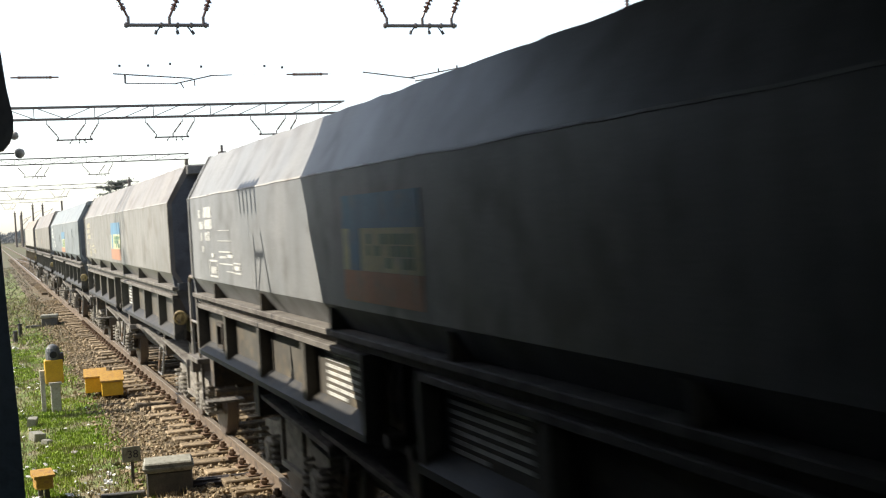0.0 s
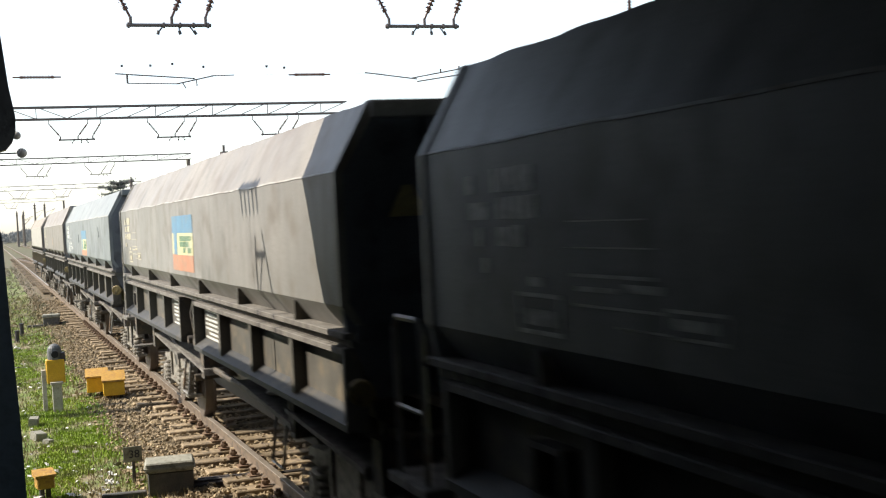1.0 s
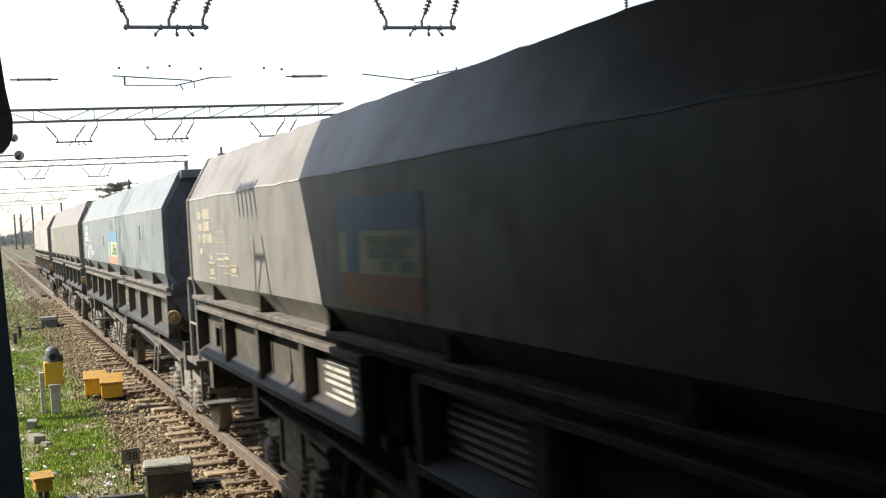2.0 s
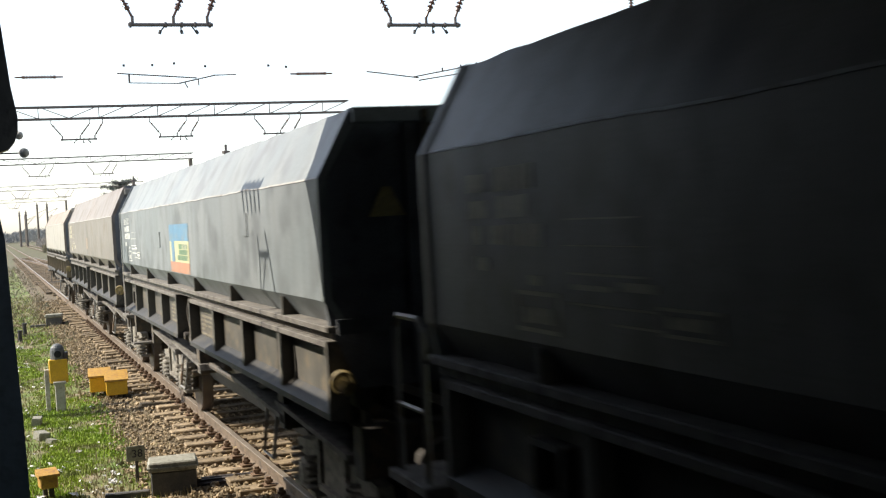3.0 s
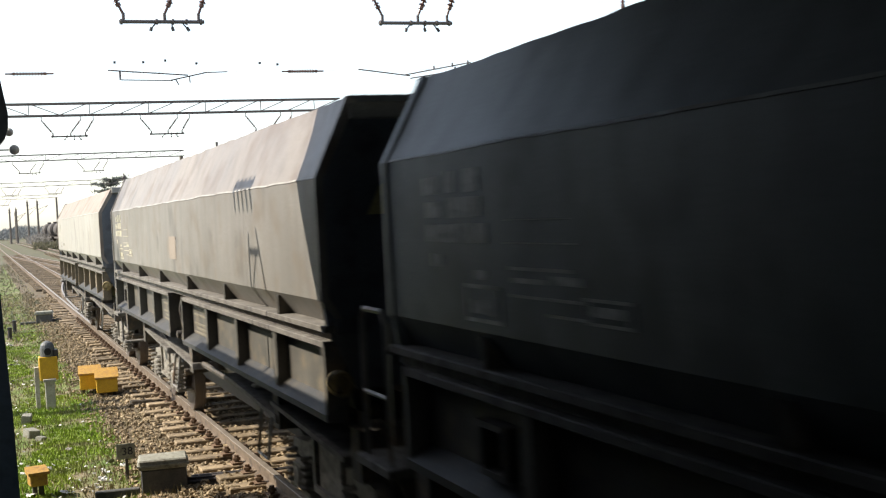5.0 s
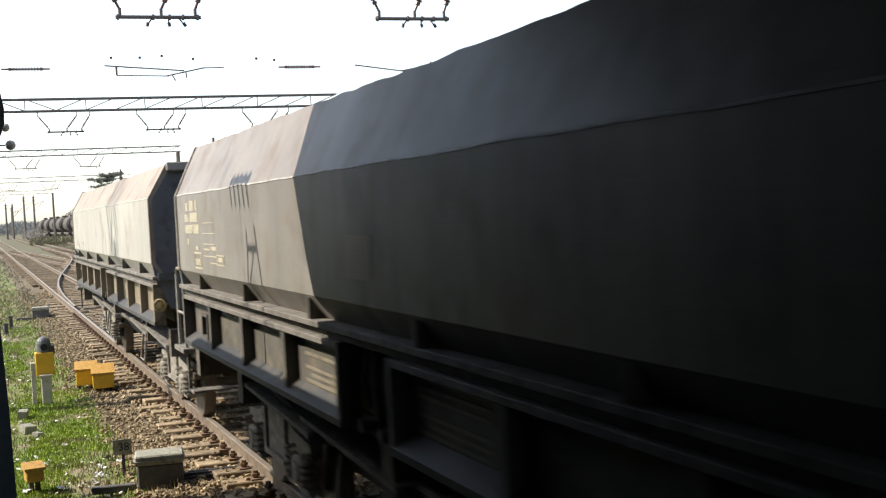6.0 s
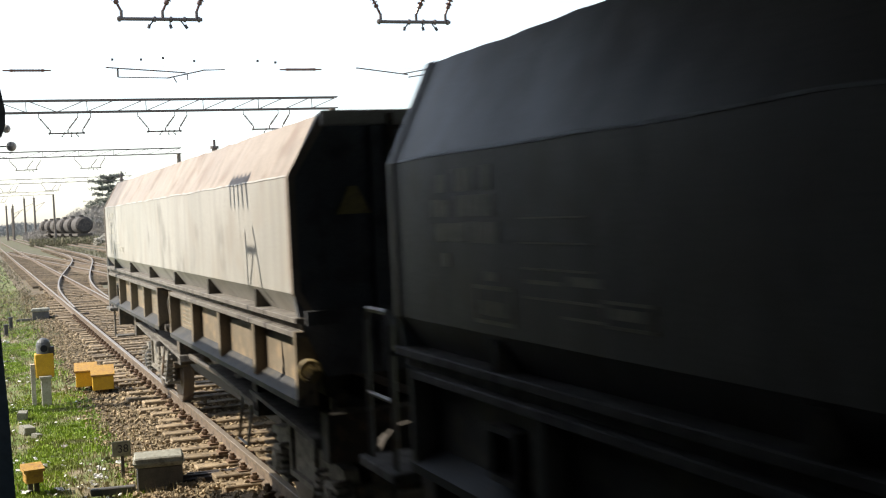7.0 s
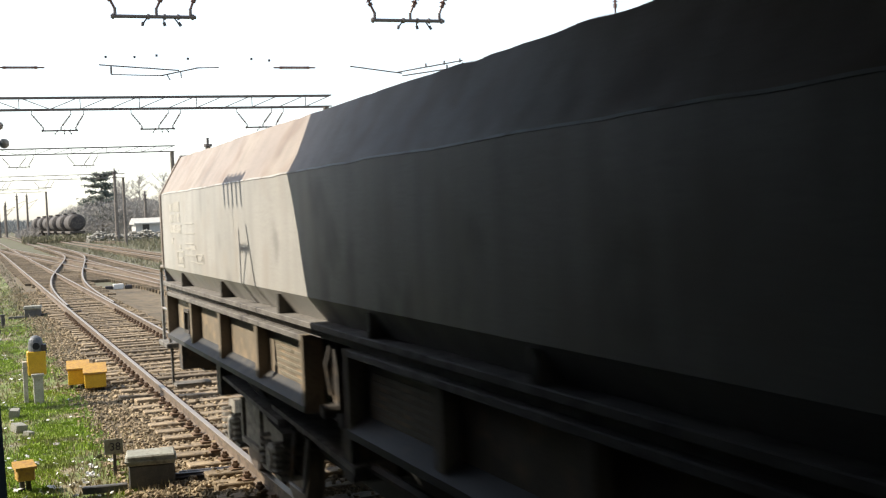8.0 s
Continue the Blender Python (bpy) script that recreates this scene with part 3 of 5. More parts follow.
def patch(bm, at_x, y0, y1, z0, z1, proud=0.004):
    """A thin painted patch that follows the skin."""
    ny, nz = max(1, round((y1 - y0) / 0.15)), max(1, round((z1 - z0) / 0.1))
    grid = [[[bm.verts.new((at_x(y0 + (y1 - y0) * j / ny, z0 + (z1 - z0) * i / nz) - p, y0 + (y1 - y0) * j / ny, z0 + (z1 - z0) * i / nz)) for j in range(ny + 1)] for i in range(nz + 1)] for p in (proud, -0.002)]
    for g, flip in ((grid[0], True), (grid[1], False)):
        for i in range(nz):
            for j in range(ny):
                q = (g[i][j], g[i][j + 1], g[i + 1][j + 1], g[i + 1][j])
                bm.faces.new(q[::-1] if flip else q)
    a, c = grid
    rim = [(i, 0) for i in range(nz)] + [(nz, j) for j in range(ny)] + [(i, ny) for i in range(nz, 0, -1)] + [(0, j) for j in range(ny, 0, -1)]
    for (i, j), (k, l) in zip(rim, rim[1:] + rim[:1]):
        bm.faces.new((a[i][j], a[k][l], c[k][l], c[i][j]))


def bars(at_x, seed, y, z, w, h, lines, gap=0.35, dash=(0.05, 0.2)):
    """Rows of plain bars in place of lettering."""
    def make(bm):
        rng = random.Random(seed)
        for i in range(lines):
            a, z0 = y - w / 2, z + h / 2 - (i + 1) * h / lines
            end = y + w / 2 * rng.uniform(0.6, 1.0)
            while a < end:
                d = rng.uniform(*dash)
                if rng.random() < 0.85:
                    patch(bm, at_x, a, min(a + d, y + w / 2), z0, z0 + h / lines * (1 - gap))
                a += d + 0.03
    return make


def bars_part(name, key, mat, make, parent, label="worn painted marks in plain bars"):
    return tagged(part(name, key, mat, make, parent), label, "", "", "stuff")


def blocks(at_x, seed, rects, full=0.85):
    """Plain bars in given places, broken up by worn gaps."""
    def make(bm):
        rng = random.Random(seed)
        for y0, y1, z0, z1 in rects:
            a = y0
            while a < y1 - 0.01:
                d = rng.uniform(0.05, 0.11) if full < 1 else y1 - y0
                if rng.random() < full + 0.05:
                    patch(bm, at_x, a, min(a + d, y1), z0 + rng.uniform(0, 0.006), z1 - rng.uniform(0, 0.006))
                a += d + 0.012
    return make


def frame_mark(at_x, y, z, w, h, t=0.018):
    def make(bm):
        patch(bm, at_x, y - w / 2, y + w / 2, z - h / 2, z - h / 2 + t)
        patch(bm, at_x, y - w / 2, y + w / 2, z + h / 2 - t, z + h / 2)
        patch(bm, at_x, y - w / 2, y - w / 2 + t, z - h / 2 + t, z + h / 2 - t)
        patch(bm, at_x, y + w / 2 - t, y + w / 2, z - h / 2 + t, z + h / 2 - t)
    return make


def panel(at_x, y, z, w, h, proud=0.004):
    return lambda bm: patch(bm, at_x, y - w / 2, y + w / 2, z - h / 2, z + h / 2, proud)


def corner_strip(at_x, y, z):
    def make(bm):
        patch(bm, at_x, y - 0.1, y - 0.085, z - 0.1, z + 0.1, 0.01)
        patch(bm, at_x, y - 0.085, y + 0.1, z - 0.1, z - 0.085, 0.01)
    return make


def build_wagon(paint, label, logo, seed, crease, rim):
    """A four-axle hopper wagon; -x is the side that the camera sees, its middle at the origin, rail heads at z = 0."""
    w = tagged(new("hopper_wagon"), label, "freight wagon", "coal hopper wagons of the passing train")
    tag = f"{seed}"
    shape = f"{crease}{rim}"
    door = "paleflap" if paint == "pale" else "flap"
    body = part("body", "body" + tag, paint, box_shell(seed, crease, rim), w, "", None, True)
    body.data.materials.append(M[paint + "slope"])
    for s in (-1, 1):
        part("crease_bead", f"crease_bead{tag}{s}", "worn", crease_bead(seed, crease, s), w, "light bead along the crease")
        for m in (pose(0, s * (HALF - 0.034), 0), pose(0, s * (HALF - 0.034), 0, 0, 0, 180)):
            part("edge_trim", "edge_trim" + shape, paint + "slope", edge_trim(crease, rim), w, "raised edge strip", m)
        e = part("end_wall", "end_wall" + shape, "endshade", end_wall(crease, rim), w, "stained end wall, darkened for the shade between wagons", pose(0, s * (HALF - 0.03), 0, 0, 0, 0 if s < 0 else 180))
        part("end_panel", "end_panel", paint, end_panel, e, "cleaner painted plate on the end wall")
        part("cap_rail", "cap_rail", paint, cap_rail, e)
        part("waist_rail", "waist_rail", "endshade", waist_rail, e)
        for x in (-0.82, 0.62):
            part("stiffener", "stiffener", "endshade", stiffener, e, "", pose(x, 0, 0))
    part("coal_load", "coal_load", "coal", coal, w, "black coal heaped below the rim")
    turn = [pose(0, 0, 0), pose(0, 0, 0, 0, 0, 180)]
    for m in turn:
        part("sill", "sill", "ledge", sill, w, "dusty flat sill ledge", m)
        for i in range(6):
            part("gusset", "gusset", "flap", gusset, w, "", m @ pose(0, -5.375 + 2.15 * i, 0))
        for s in (-1, 1):
            f = part("discharge_flap", "flap_sheet", door, flap_sheet, w, "dusty ribbed discharge flap", m @ pose(0, s * 3.54 - 0.085, 0))
            part("top_rail", "flap_rail", "ledge", flap_rail, f)
            part("foot_flange", "flap_foot", "flange", flap_foot, f)
            for y in (-1.53, 0, 1.53):
                part("rib", "flap_rib", door, flap_rib, f, "", pose(0, y, 0))
            for y in (-FLAP / 2 + 0.03, FLAP / 2 - 0.03):
                part("rib", "flap_end", door, flap_end, f, "", pose(0, y, 0))
            for d in (-1.03, 1.03):
                part("side_plank", "side_plank", "ledge", side_plank, w, "dusty tilted board over the bogie", m @ pose(0, s * 3.15 - 1.18 + d, 0))
            if s > 0:
                part("plate_holder", "plate_holder", "under", plate_holder, f, "small dark label frame", pose(0, 1.95, 0))
            part("latch_lever", "latch_lever", "under", latch_lever, w, "bent latch lever between the flaps", m @ pose(0, s * 0.2 - 0.1, 0))
            part("stirrup", "stirrup", "rustrail", stirrup, w, "bent wire step", m @ pose(0, s * 2.6 - 1.2, 0))
    part("hopper_foot", "hopper_foot", "under", hopper_foot, w)
    # chutes block light below the flaps; their near-black colour deepens that shade
    for m in turn:
        part("chute", "chute", "shadedark", chute, w, "discharge chute between the bogies, blackened for the shade there", m)
    for y in (-2.9, 2.9):
        part("chute_end", "chute_end", "shadedark", chute_end, w, "", pose(0, y, 0))
    for x in (-0.335, 0.335):
        part("sole_bar", "sole_bar", "under", sole_bar, w, "", pose(x, 0, 0))
    for x in (-1.2, 1.2):
        part("truss_rod", "truss_rod", "under", truss_rod, w, "", pose(x, 0, 0))
    for y in (-HALF - 0.05, -4.4, 0, 4.4, HALF + 0.05):
        part("cross_beam", "cross_beam", "under", cross_beam, w, "", pose(0, y, 0))
    for s in (-1, 1):
        m = pose(0, s * (HALF + 0.1), 0, 0, 0, 0 if s < 0 else 180)
        for x in (-0.875, 0.875):
            part("buffer", "buffer", "under", buffer_part, w, "", m @ pose(x, 0, 1.06))
        part("coupling", "coupling", "under", coupling, w, "", m @ pose(0, -0.02, 1.0))
        b = part("bogie", "bolster", "under", bolster, w, "dusty four-wheel bogie", pose(0, s * 4.6 - 0.35, 0))
        for x in (-0.95, 0.95):
            mm = pose(x, 0, 0, 0, 0, 0 if x < 0 else 180)
            part("side_frame", "side_frame", "bogie", side_frame, b, "", mm)
            for y in (-0.9, 0.9):
                part("axle_box", "axle_box", "bogie", axle_box, b, "", mm @ pose(0, y, 0))
                for d in (-0.26, 0.26):
                    part("coil_spring", "coil", "bogie", coil, b, "", mm @ pose(0, y + d, 0))
    # wheelsets roll, so they stay one level below the wagon
    sets = []
    for y in (-5.85, -4.05, 3.35, 5.15):
        ws = part("wheelset", "wheelset", "wheel", wheelset, w, "", pose(0, y, 0.45))
        part("wheel", "wheel", "wheel", wheel, ws, "", pose(-0.75, 0, 0))
        part("wheel", "wheel", "wheel", wheel, ws, "", pose(0.75, 0, 0, 0, 0, 180))
        sets.append((ws, y))
    # near end: ladder, warning triangle, yellow handwheel; far end: platform with rails
    lad = part("ladder", "stile", "under", stile, w, "", pose(-0.71, -HALF - 0.08, 1.66))
    part("stile", "stile", "under", stile, lad, "", pose(0.32, 0, 0))
    for i in range(6):
        part("rung", "rung", "under", rung, lad, "", pose(0.16, 0, 0.2 + 0.29 * i))
    part("warning_triangle", "triangle", "signyellow", triangle, w, "faded yellow warning triangle", pose(-1.0, -HALF - 0.035, 2.70))
    part("handwheel", "handwheel", "handyellow", handwheel, w, "worn yellow handwheel", pose(-OUT + 0.04, -HALF - 0.16, 1.62, 0, 0, 60))
    part("end_rail", "end_rails", "rustrail", end_rails, w, "bent grey tube handrail", pose(0, HALF, 0))
    part("end_step", "end_step", "ledge", end_step, w, "dusty shunter's step", pose(0, HALF, 0))
    ink = {"pale": "faded", "brown": "tanink", "dusty": "tanink"}.get(paint, "white")

    def on(y, z):
        return skin(seed, y, z)
    # lettering near the far end
    bars_part("lettering", "letters_a" + tag, ink, blocks(on, seed, [(5.86, 6.06, 2.78, 2.87), (5.36, 5.76, 2.78, 2.89), (5.84, 6.04, 2.665, 2.75), (5.34, 5.74, 2.665, 2.765), (5.62, 6.03, 2.55, 2.64), (5.28, 5.58, 2.545, 2.645), (5.84, 5.99, 2.43, 2.5)]), w, "faded white lettering in plain bars")
    bars_part("lettering", "letters_b" + tag, ink, blocks(on, seed + 50, [(4.52, 5.06, 2.645, 2.657), (4.46, 5.08, 2.545, 2.557), (4.46, 5.04, 2.44, 2.455), (4.4, 5.04, 2.325, 2.34), (4.7, 5.02, 2.385, 2.41), (4.4, 4.64, 2.39, 2.43), (4.37, 4.7, 2.262, 2.276), (4.1, 4.32, 2.285, 2.33), (5.3, 5.42, 2.385, 2.43)], 1.0), w, "thin white lines of lettering")
    bars_part("lettering", "frame_mark" + tag, ink, frame_mark(on, 5.35, 2.28, 0.4, 0.17), w, "white outlined box")
    bars_part("lettering", "mark_fill" + tag, ink, blocks(on, seed + 70, [(5.22, 5.48, 2.23, 2.3)]), w)
    bars_part("lettering", "frame_low" + tag, ink, frame_mark(on, 4.2, 2.305, 0.34, 0.1, 0.012), w, "white outlined box")
    for s in (-1, 1):
        bars_part("lettering", f"letters_flap{s}" + tag, "white" if paint in ("grey", "dusty") else "faintink", bars(flat, seed + 9, s * 1.2 - 0.08, 1.66, 1.0, 0.34, 7, 0.55, (0.4, 1.2)), w, "worn lines of lettering")
    if paint == "blue":
        for k, (y, z) in enumerate(((-4.08, 2.69), (1.74, 2.55))):
            part("bracket", f"corner_strip{k}" + tag, paint, corner_strip(on, y, z), w, "small dark angle strip")
    if logo:
        y, z, wd, small = logo
        if small:
            part("logo_panel", "logo_small" + tag, "lfaint", panel(on, y, z, wd, 0.26), w, "faded reddish painted patch")
            return w, sets
        part("logo_panel", "logo_top" + tag, "lblue", panel(on, y, z + 0.205, wd, 0.2), w, "faded blue painted panel")
        part("logo_panel", "logo_mid" + tag, "lyellow", panel(on, y, z - 0.02, wd, 0.25), w, "cream-yellow painted panel")
        part("logo_panel", "logo_low" + tag, "lred", panel(on, y, (z - 0.146 + max(2.16, z - 0.33)) / 2, wd, z - 0.146 - max(2.16, z - 0.33)), w, "orange-red painted panel")
        bars_part("logo_mark", "logo_bar" + tag, "lblue", panel(on, y + wd * 0.32, z - 0.02, wd * 0.16, 0.25, 0.007), w)
        bars_part("logo_mark", "logo_leaf" + tag, "lgreen", bars(lambda a, c: on(a, c) - 0.003, seed + 3, y - wd * 0.14, z - 0.02, wd * 0.56, 0.2, 3, 0.12, (0.05, 0.14)), w)
    return w, sets


ENDS = (-30.6, -15.35, -0.13, 14.82, 30.22, 44.98, 60.57)   # near ends at 0 s
SPEED = 7.46
WAGONS = []
GREY = "dusty grey four-axle coal hopper wagon with faded painted panel"
for i, (paint, label, logo, crease, rim) in enumerate([
        ("grey", GREY, (0.0, 2.5, 1.4, 0), 3.0, 3.44),
        ("grey", GREY, (0.0, 2.5, 1.4, 0), 3.0, 3.44),
        ("grey", GREY, (-0.03, 2.535, 1.45, 0), 3.0, 3.44),
        ("dusty", "dusty grey-brown coal hopper wagon with blue, yellow and red panel", (-0.04, 2.53, 1.5, 0), 3.0, 3.44),
        ("blue", "blue-grey coal hopper wagon with blue, cream and red panel", (-0.04, 2.43, 1.52, 0), 2.975, 3.43),
        ("brown", "faded brownish coal hopper wagon, stained with rust", (-0.14, 2.43, 0.5, 1), 2.955, 3.482),
        ("pale", "pale worn coal hopper wagon with rust-stained sloping top", None, 2.985, 3.415)]):
    WAGONS.append((*build_wagon(paint, label, logo, 11 * i + 1, crease, rim), ENDS[i] + HALF))


# ---- the locomotive from whose cab window the view is taken ----
LOCO_X = -1.58
SIDE = -0.08                        # its flank towards the wagons


HOOD_END = 14.1
NOSE = [(7.75, 1.15), (7.95, 1.6), (7.95, 2.4), (7.7, 3.6), (7.5, 4.2)]


def flank(x0, x1):
    """Side wall with a cab window cut through it at the camera."""
    def make(bm):
        prism(bm, [(-14, 1.15), (-0.6, 1.15), (-0.6, 4.2), (-14, 4.2)], x0, x1, "x")
        prism(bm, [(-0.6, 1.15), (0.45, 1.15), (0.45, 2.2), (-0.6, 2.2)], x0, x1, "x")
        prism(bm, [(-0.6, 3.15), (0.45, 3.15), (0.45, 4.2), (-0.6, 4.2)], x0, x1, "x")
        prism(bm, [(0.45, 1.15)] + NOSE + [(0.45, 4.2)], x0, x1, "x")
    return make


def build_loco():
    lo = tagged(new("locomotive"), "dark blue locomotive with open cab window and rounded nose", "locomotive")
    part("side_wall", "loco_flank", "loco", flank(SIDE - 0.06, SIDE), lo)
    part("side_wall", "loco_flank_far", "loco", flank(2 * LOCO_X - SIDE, 2 * LOCO_X - SIDE + 0.06), lo)
    part("front", "loco_front", "loco", lambda bm: prism(bm, NOSE + [(y - 0.08, z) for y, z in NOSE[::-1]], 2 * LOCO_X - SIDE + 0.061, SIDE - 0.061, "x"), lo)
    part("roof", "loco_roof", "loco", lambda bm: prism(bm, [(SIDE, 4.2), (SIDE - 0.25, 4.3), (LOCO_X, 4.42), (2 * LOCO_X - SIDE + 0.25, 4.3), (2 * LOCO_X - SIDE, 4.2)], -14, NOSE[-1][0] + 0.02), lo)
    part("hood", "loco_hood", "loco", lambda bm: prism(bm, [(-0.3, 1.15), (-0.3, 3.85), (-0.42, 3.95), (-2.74, 3.95), (-2.86, 3.85), (-2.86, 1.15)], 7.96, HOOD_END), lo, "long low hood in front of the cab")
    part("frame", "loco_frame", "under", lambda bm: box(bm, 2 * LOCO_X - SIDE + 0.08, SIDE - 0.08, -14, HOOD_END + 0.3, 0.85, 1.149), lo)
    part("cab_wall", "loco_cab_wall", "loco", lambda bm: box(bm, 2 * LOCO_X - SIDE + 0.07, SIDE - 0.07, -1.4, -1.34, 1.15, 4.19), lo)
    for y in (-12.2, -10.2, -8.2, 6.6, 8.6, 10.6):
        ws = part("wheelset", "wheelset", "wheel", wheelset, lo, "", pose(LOCO_X, y, 0.45))
        for x, r in ((-0.75, 0), (0.75, 180)):
            part("wheel", "wheel", "wheel", wheel, ws, "", pose(x, 0, 0, 0, 0, r))
    for y in (-10.2, 8.6):
        for s in (-1, 1):
            part("bogie_frame", "loco_bogie", "under", lambda bm: box(bm, -0.06, 0.06, -2.9, 2.9, 0.4, 0.84, 0.03), lo, "", pose(LOCO_X + s * 1.0, y, 0))
    mir = part("rear_mirror", "mirror_shell", "gasket", lambda bm: prism(bm, [(-0.08, 2.85), (0.019, 2.85), (0.036, 2.855), (0.047, 2.868), (0.053, 2.885), (0.054, 2.91), (0.046, 2.96), (0.036, 3.07), (0.025, 3.2), (-0.08, 3.2)], 2.18, 2.22), lo, "black rounded mirror housing")
    part("mirror_glass", "mirror_glass", "tread", lambda bm: box(bm, -0.06, 0.015, 2.174, 2.179, 2.9, 3.18), mir, "silvered mirror")
    for x, z, r in ((0.283, 3.36, 0.040), (0.252, 3.50, 0.034)):
        ml = part("marker_lamp", f"marker_lamp{r}", "litter", lambda bm: bmesh.ops.create_uvsphere(bm, u_segments=16, v_segments=10, radius=r), lo, "small round cream marker lamp", pose(x, 10.2, z), True)
        part("lamp_arm", f"lamp_arm{r}", "iron", lambda bm: path(bm, [(-0.01, 0, 0), (-0.585 - (x - 0.283), 0.3, 0.02)], 0.006), ml)
    part("mirror_bracket", "mirror_bracket", "gasket", lambda bm: path(bm, [(-0.1, 2.2, 3.1), (-0.06, 2.2, 3.1)], 0.015), mir)
    part("grab_rail", "grab_rail", "doorblue", lambda bm: prism(bm, [(-0.079, 2.79), (0.008, 2.79), (0.021, 2.70), (0.025, 2.55), (0.031, 2.40), (0.037, 2.1), (-0.079, 2.1)], 2.19, 2.21), lo, "scuffed blue door edge standing open")


build_loco()


# ---- road bridge overhead, unseen; the edge of its shade falls across the wagons ----
DECK_Z = 5.3
DECK_Y = 8.26 + (DECK_Z - 3.02) * SUN_A / SUN_B


def build_bridge():
    br = tagged(new("bridge"), "broad unseen road bridge over the tracks, coloured dark to deepen its shade", "bridge", "", "structure")
    part("deck", "br_deck", "shadedark", lambda bm: box(bm, -30, 60, -10.5, DECK_Y, DECK_Z, DECK_Z + 0.9), br)
    part("parapet", "br_parapet", "shadedark", lambda bm: box(bm, -30, 60, DECK_Y - 0.5, DECK_Y - 0.2, DECK_Z + 0.9, DECK_Z + 1.4), br)
    # unseen walls, added to block low light from the sides
    part("wall", "br_blocker_a", "shadedark", lambda bm: box(bm, -6.4, -5.4, -10.5, DECK_Y - 0.6, GROUND - 0.5, DECK_Z), br)
    part("wall", "br_blocker_b", "shadedark", lambda bm: box(bm, 23.8, 24.8, -10.5, DECK_Y - 0.6, GROUND - 0.5, DECK_Z), br)
    for y in (-7.5, -3, 1.5, 6):
        part("girder", "br_girder", "shadedark", lambda bm: box(bm, -5.4, 23.8, -0.3, 0.3, -0.35, 0), br, "", pose(0, y, DECK_Z))


build_bridge()
own = tagged(new("locomotive_track"), "rusty rails under the standing locomotive", "track", "", "structure")
rail(own, [(LOCO_X - 0.75, -60), (LOCO_X - 0.75, 400)], -60, 400, 20)
rail(own, [(LOCO_X + 0.75, -60), (LOCO_X + 0.75, 400)], -60, 400, 20)


# ---- overhead line ----
def insulator(bm, p, q, r=0.055, sheds=7):
    p, q = Vector(p), Vector(q)
    rod(bm, p, q, r * 0.35, 8)
    d = q - p
    for i in range(sheds):
        a = 0.25 + 0.5 * i / (sheds - 1)
        rod(bm, p + d * (a - 0.016), p + d * (a + 0.016), r, 10, r * 0.6)
    for a in (0.18, 0.82):
        rod(bm, p + d * (a - 0.03), p + d * (a + 0.03), r * 0.7, 8)


def gantry(y, x0, x1, z0, z1, hangers, drop, big):
    g = tagged(new("catenary_gantry"), "weathered steel lattice gantry across the tracks", "gantry", "lattice gantries over the railway")
    g.location = (0, y, 0)
    th = 0.028
    for z in (z0, z1):
        for d in (-0.3, 0.3):
            part("chord", f"chord{y}{z}{d}", "gantry", lambda bm: box(bm, x0, x1, d - th, d + th, z - th, z + th), g)
    n = max(6, int((x1 - x0) / 1.25))
    step = (x1 - x0) / n
    for i in range(n):
        a, b = x0 + i * step, x0 + (i + 1) * step
        up = a < (x0 + x1) * 0.35
        part("lattice_bar", f"lattice{y}{up}", "gantry", lambda bm: [rod(bm, (0, d, z1 if up else z0), (step, d, z0 if up else z1), 0.02, 6) for d in (-0.3,)], g, "", pose(a, 0, 0))
        if i % 2 == 0:
            part("lattice_post", f"lpost{y}", "gantry", lambda bm: rod(bm, (0, -0.3, z0), (0, -0.3, z1), 0.022, 6), g, "", pose(a, 0, 0))
    for x in (x0 + 0.2, x1 - 0.2):
        part("mast", f"mast{y}", "mastbrown", lambda bm: rod(bm, (0, 0, GROUND - 0.3), (0, 0, z0), 0.2, 12, 0.15), g, "tapered weathered mast", pose(x, 0, 0))
    for hx in hangers:
        h = part("drop_frame", f"dropbar{y}", "gantry", lambda bm: (rod(bm, (-0.78, 0, drop), (0.78, 0, drop), 0.035, 8), [rod(bm, (s - 0.02, 0, drop), (s + 0.02, 0, drop), 0.055, 8) for s in (-0.74, -0.1, 0.2, 0.45, 0.72)]), g, "hanging cross bar", pose(hx, 0, 0))
        for k, (b, t) in enumerate(((-0.7, -1.15), (0.05, 0.5), (0.68, 1.05))):
            part("strut", f"strut{y}{k}", "gantry", lambda bm: rod(bm, (b, 0, drop), (b, 0, drop + 0.16), 0.03, 8), h)
            part("strut", f"strutup{y}{k}", "gantry", lambda bm: rod(bm, (t, 0, z0 - 0.25), (t, 0, z0), 0.02, 6), h)
            part("insulator", f"strutins{y}{k}", "porcelain", lambda bm: insulator(bm, (b, 0, drop + 0.14), (t, 0, z0 - 0.2), 0.07 if big else 0.06), h, "brown ribbed porcelain insulator")
        for k, (a, bx) in enumerate(((-0.1, -0.2), (0.18, 0.18), (0.36, 0.45))):
            part("clamp", f"clamp{y}{k}", "iron", lambda bm: (rod(bm, (a, 0, drop), (bx, 0, drop - 0.12), 0.014, 6), rod(bm, (bx, 0, drop - 0.1), (bx * 1.1, 0, drop - 0.17), 0.03, 6)), h)
    return g


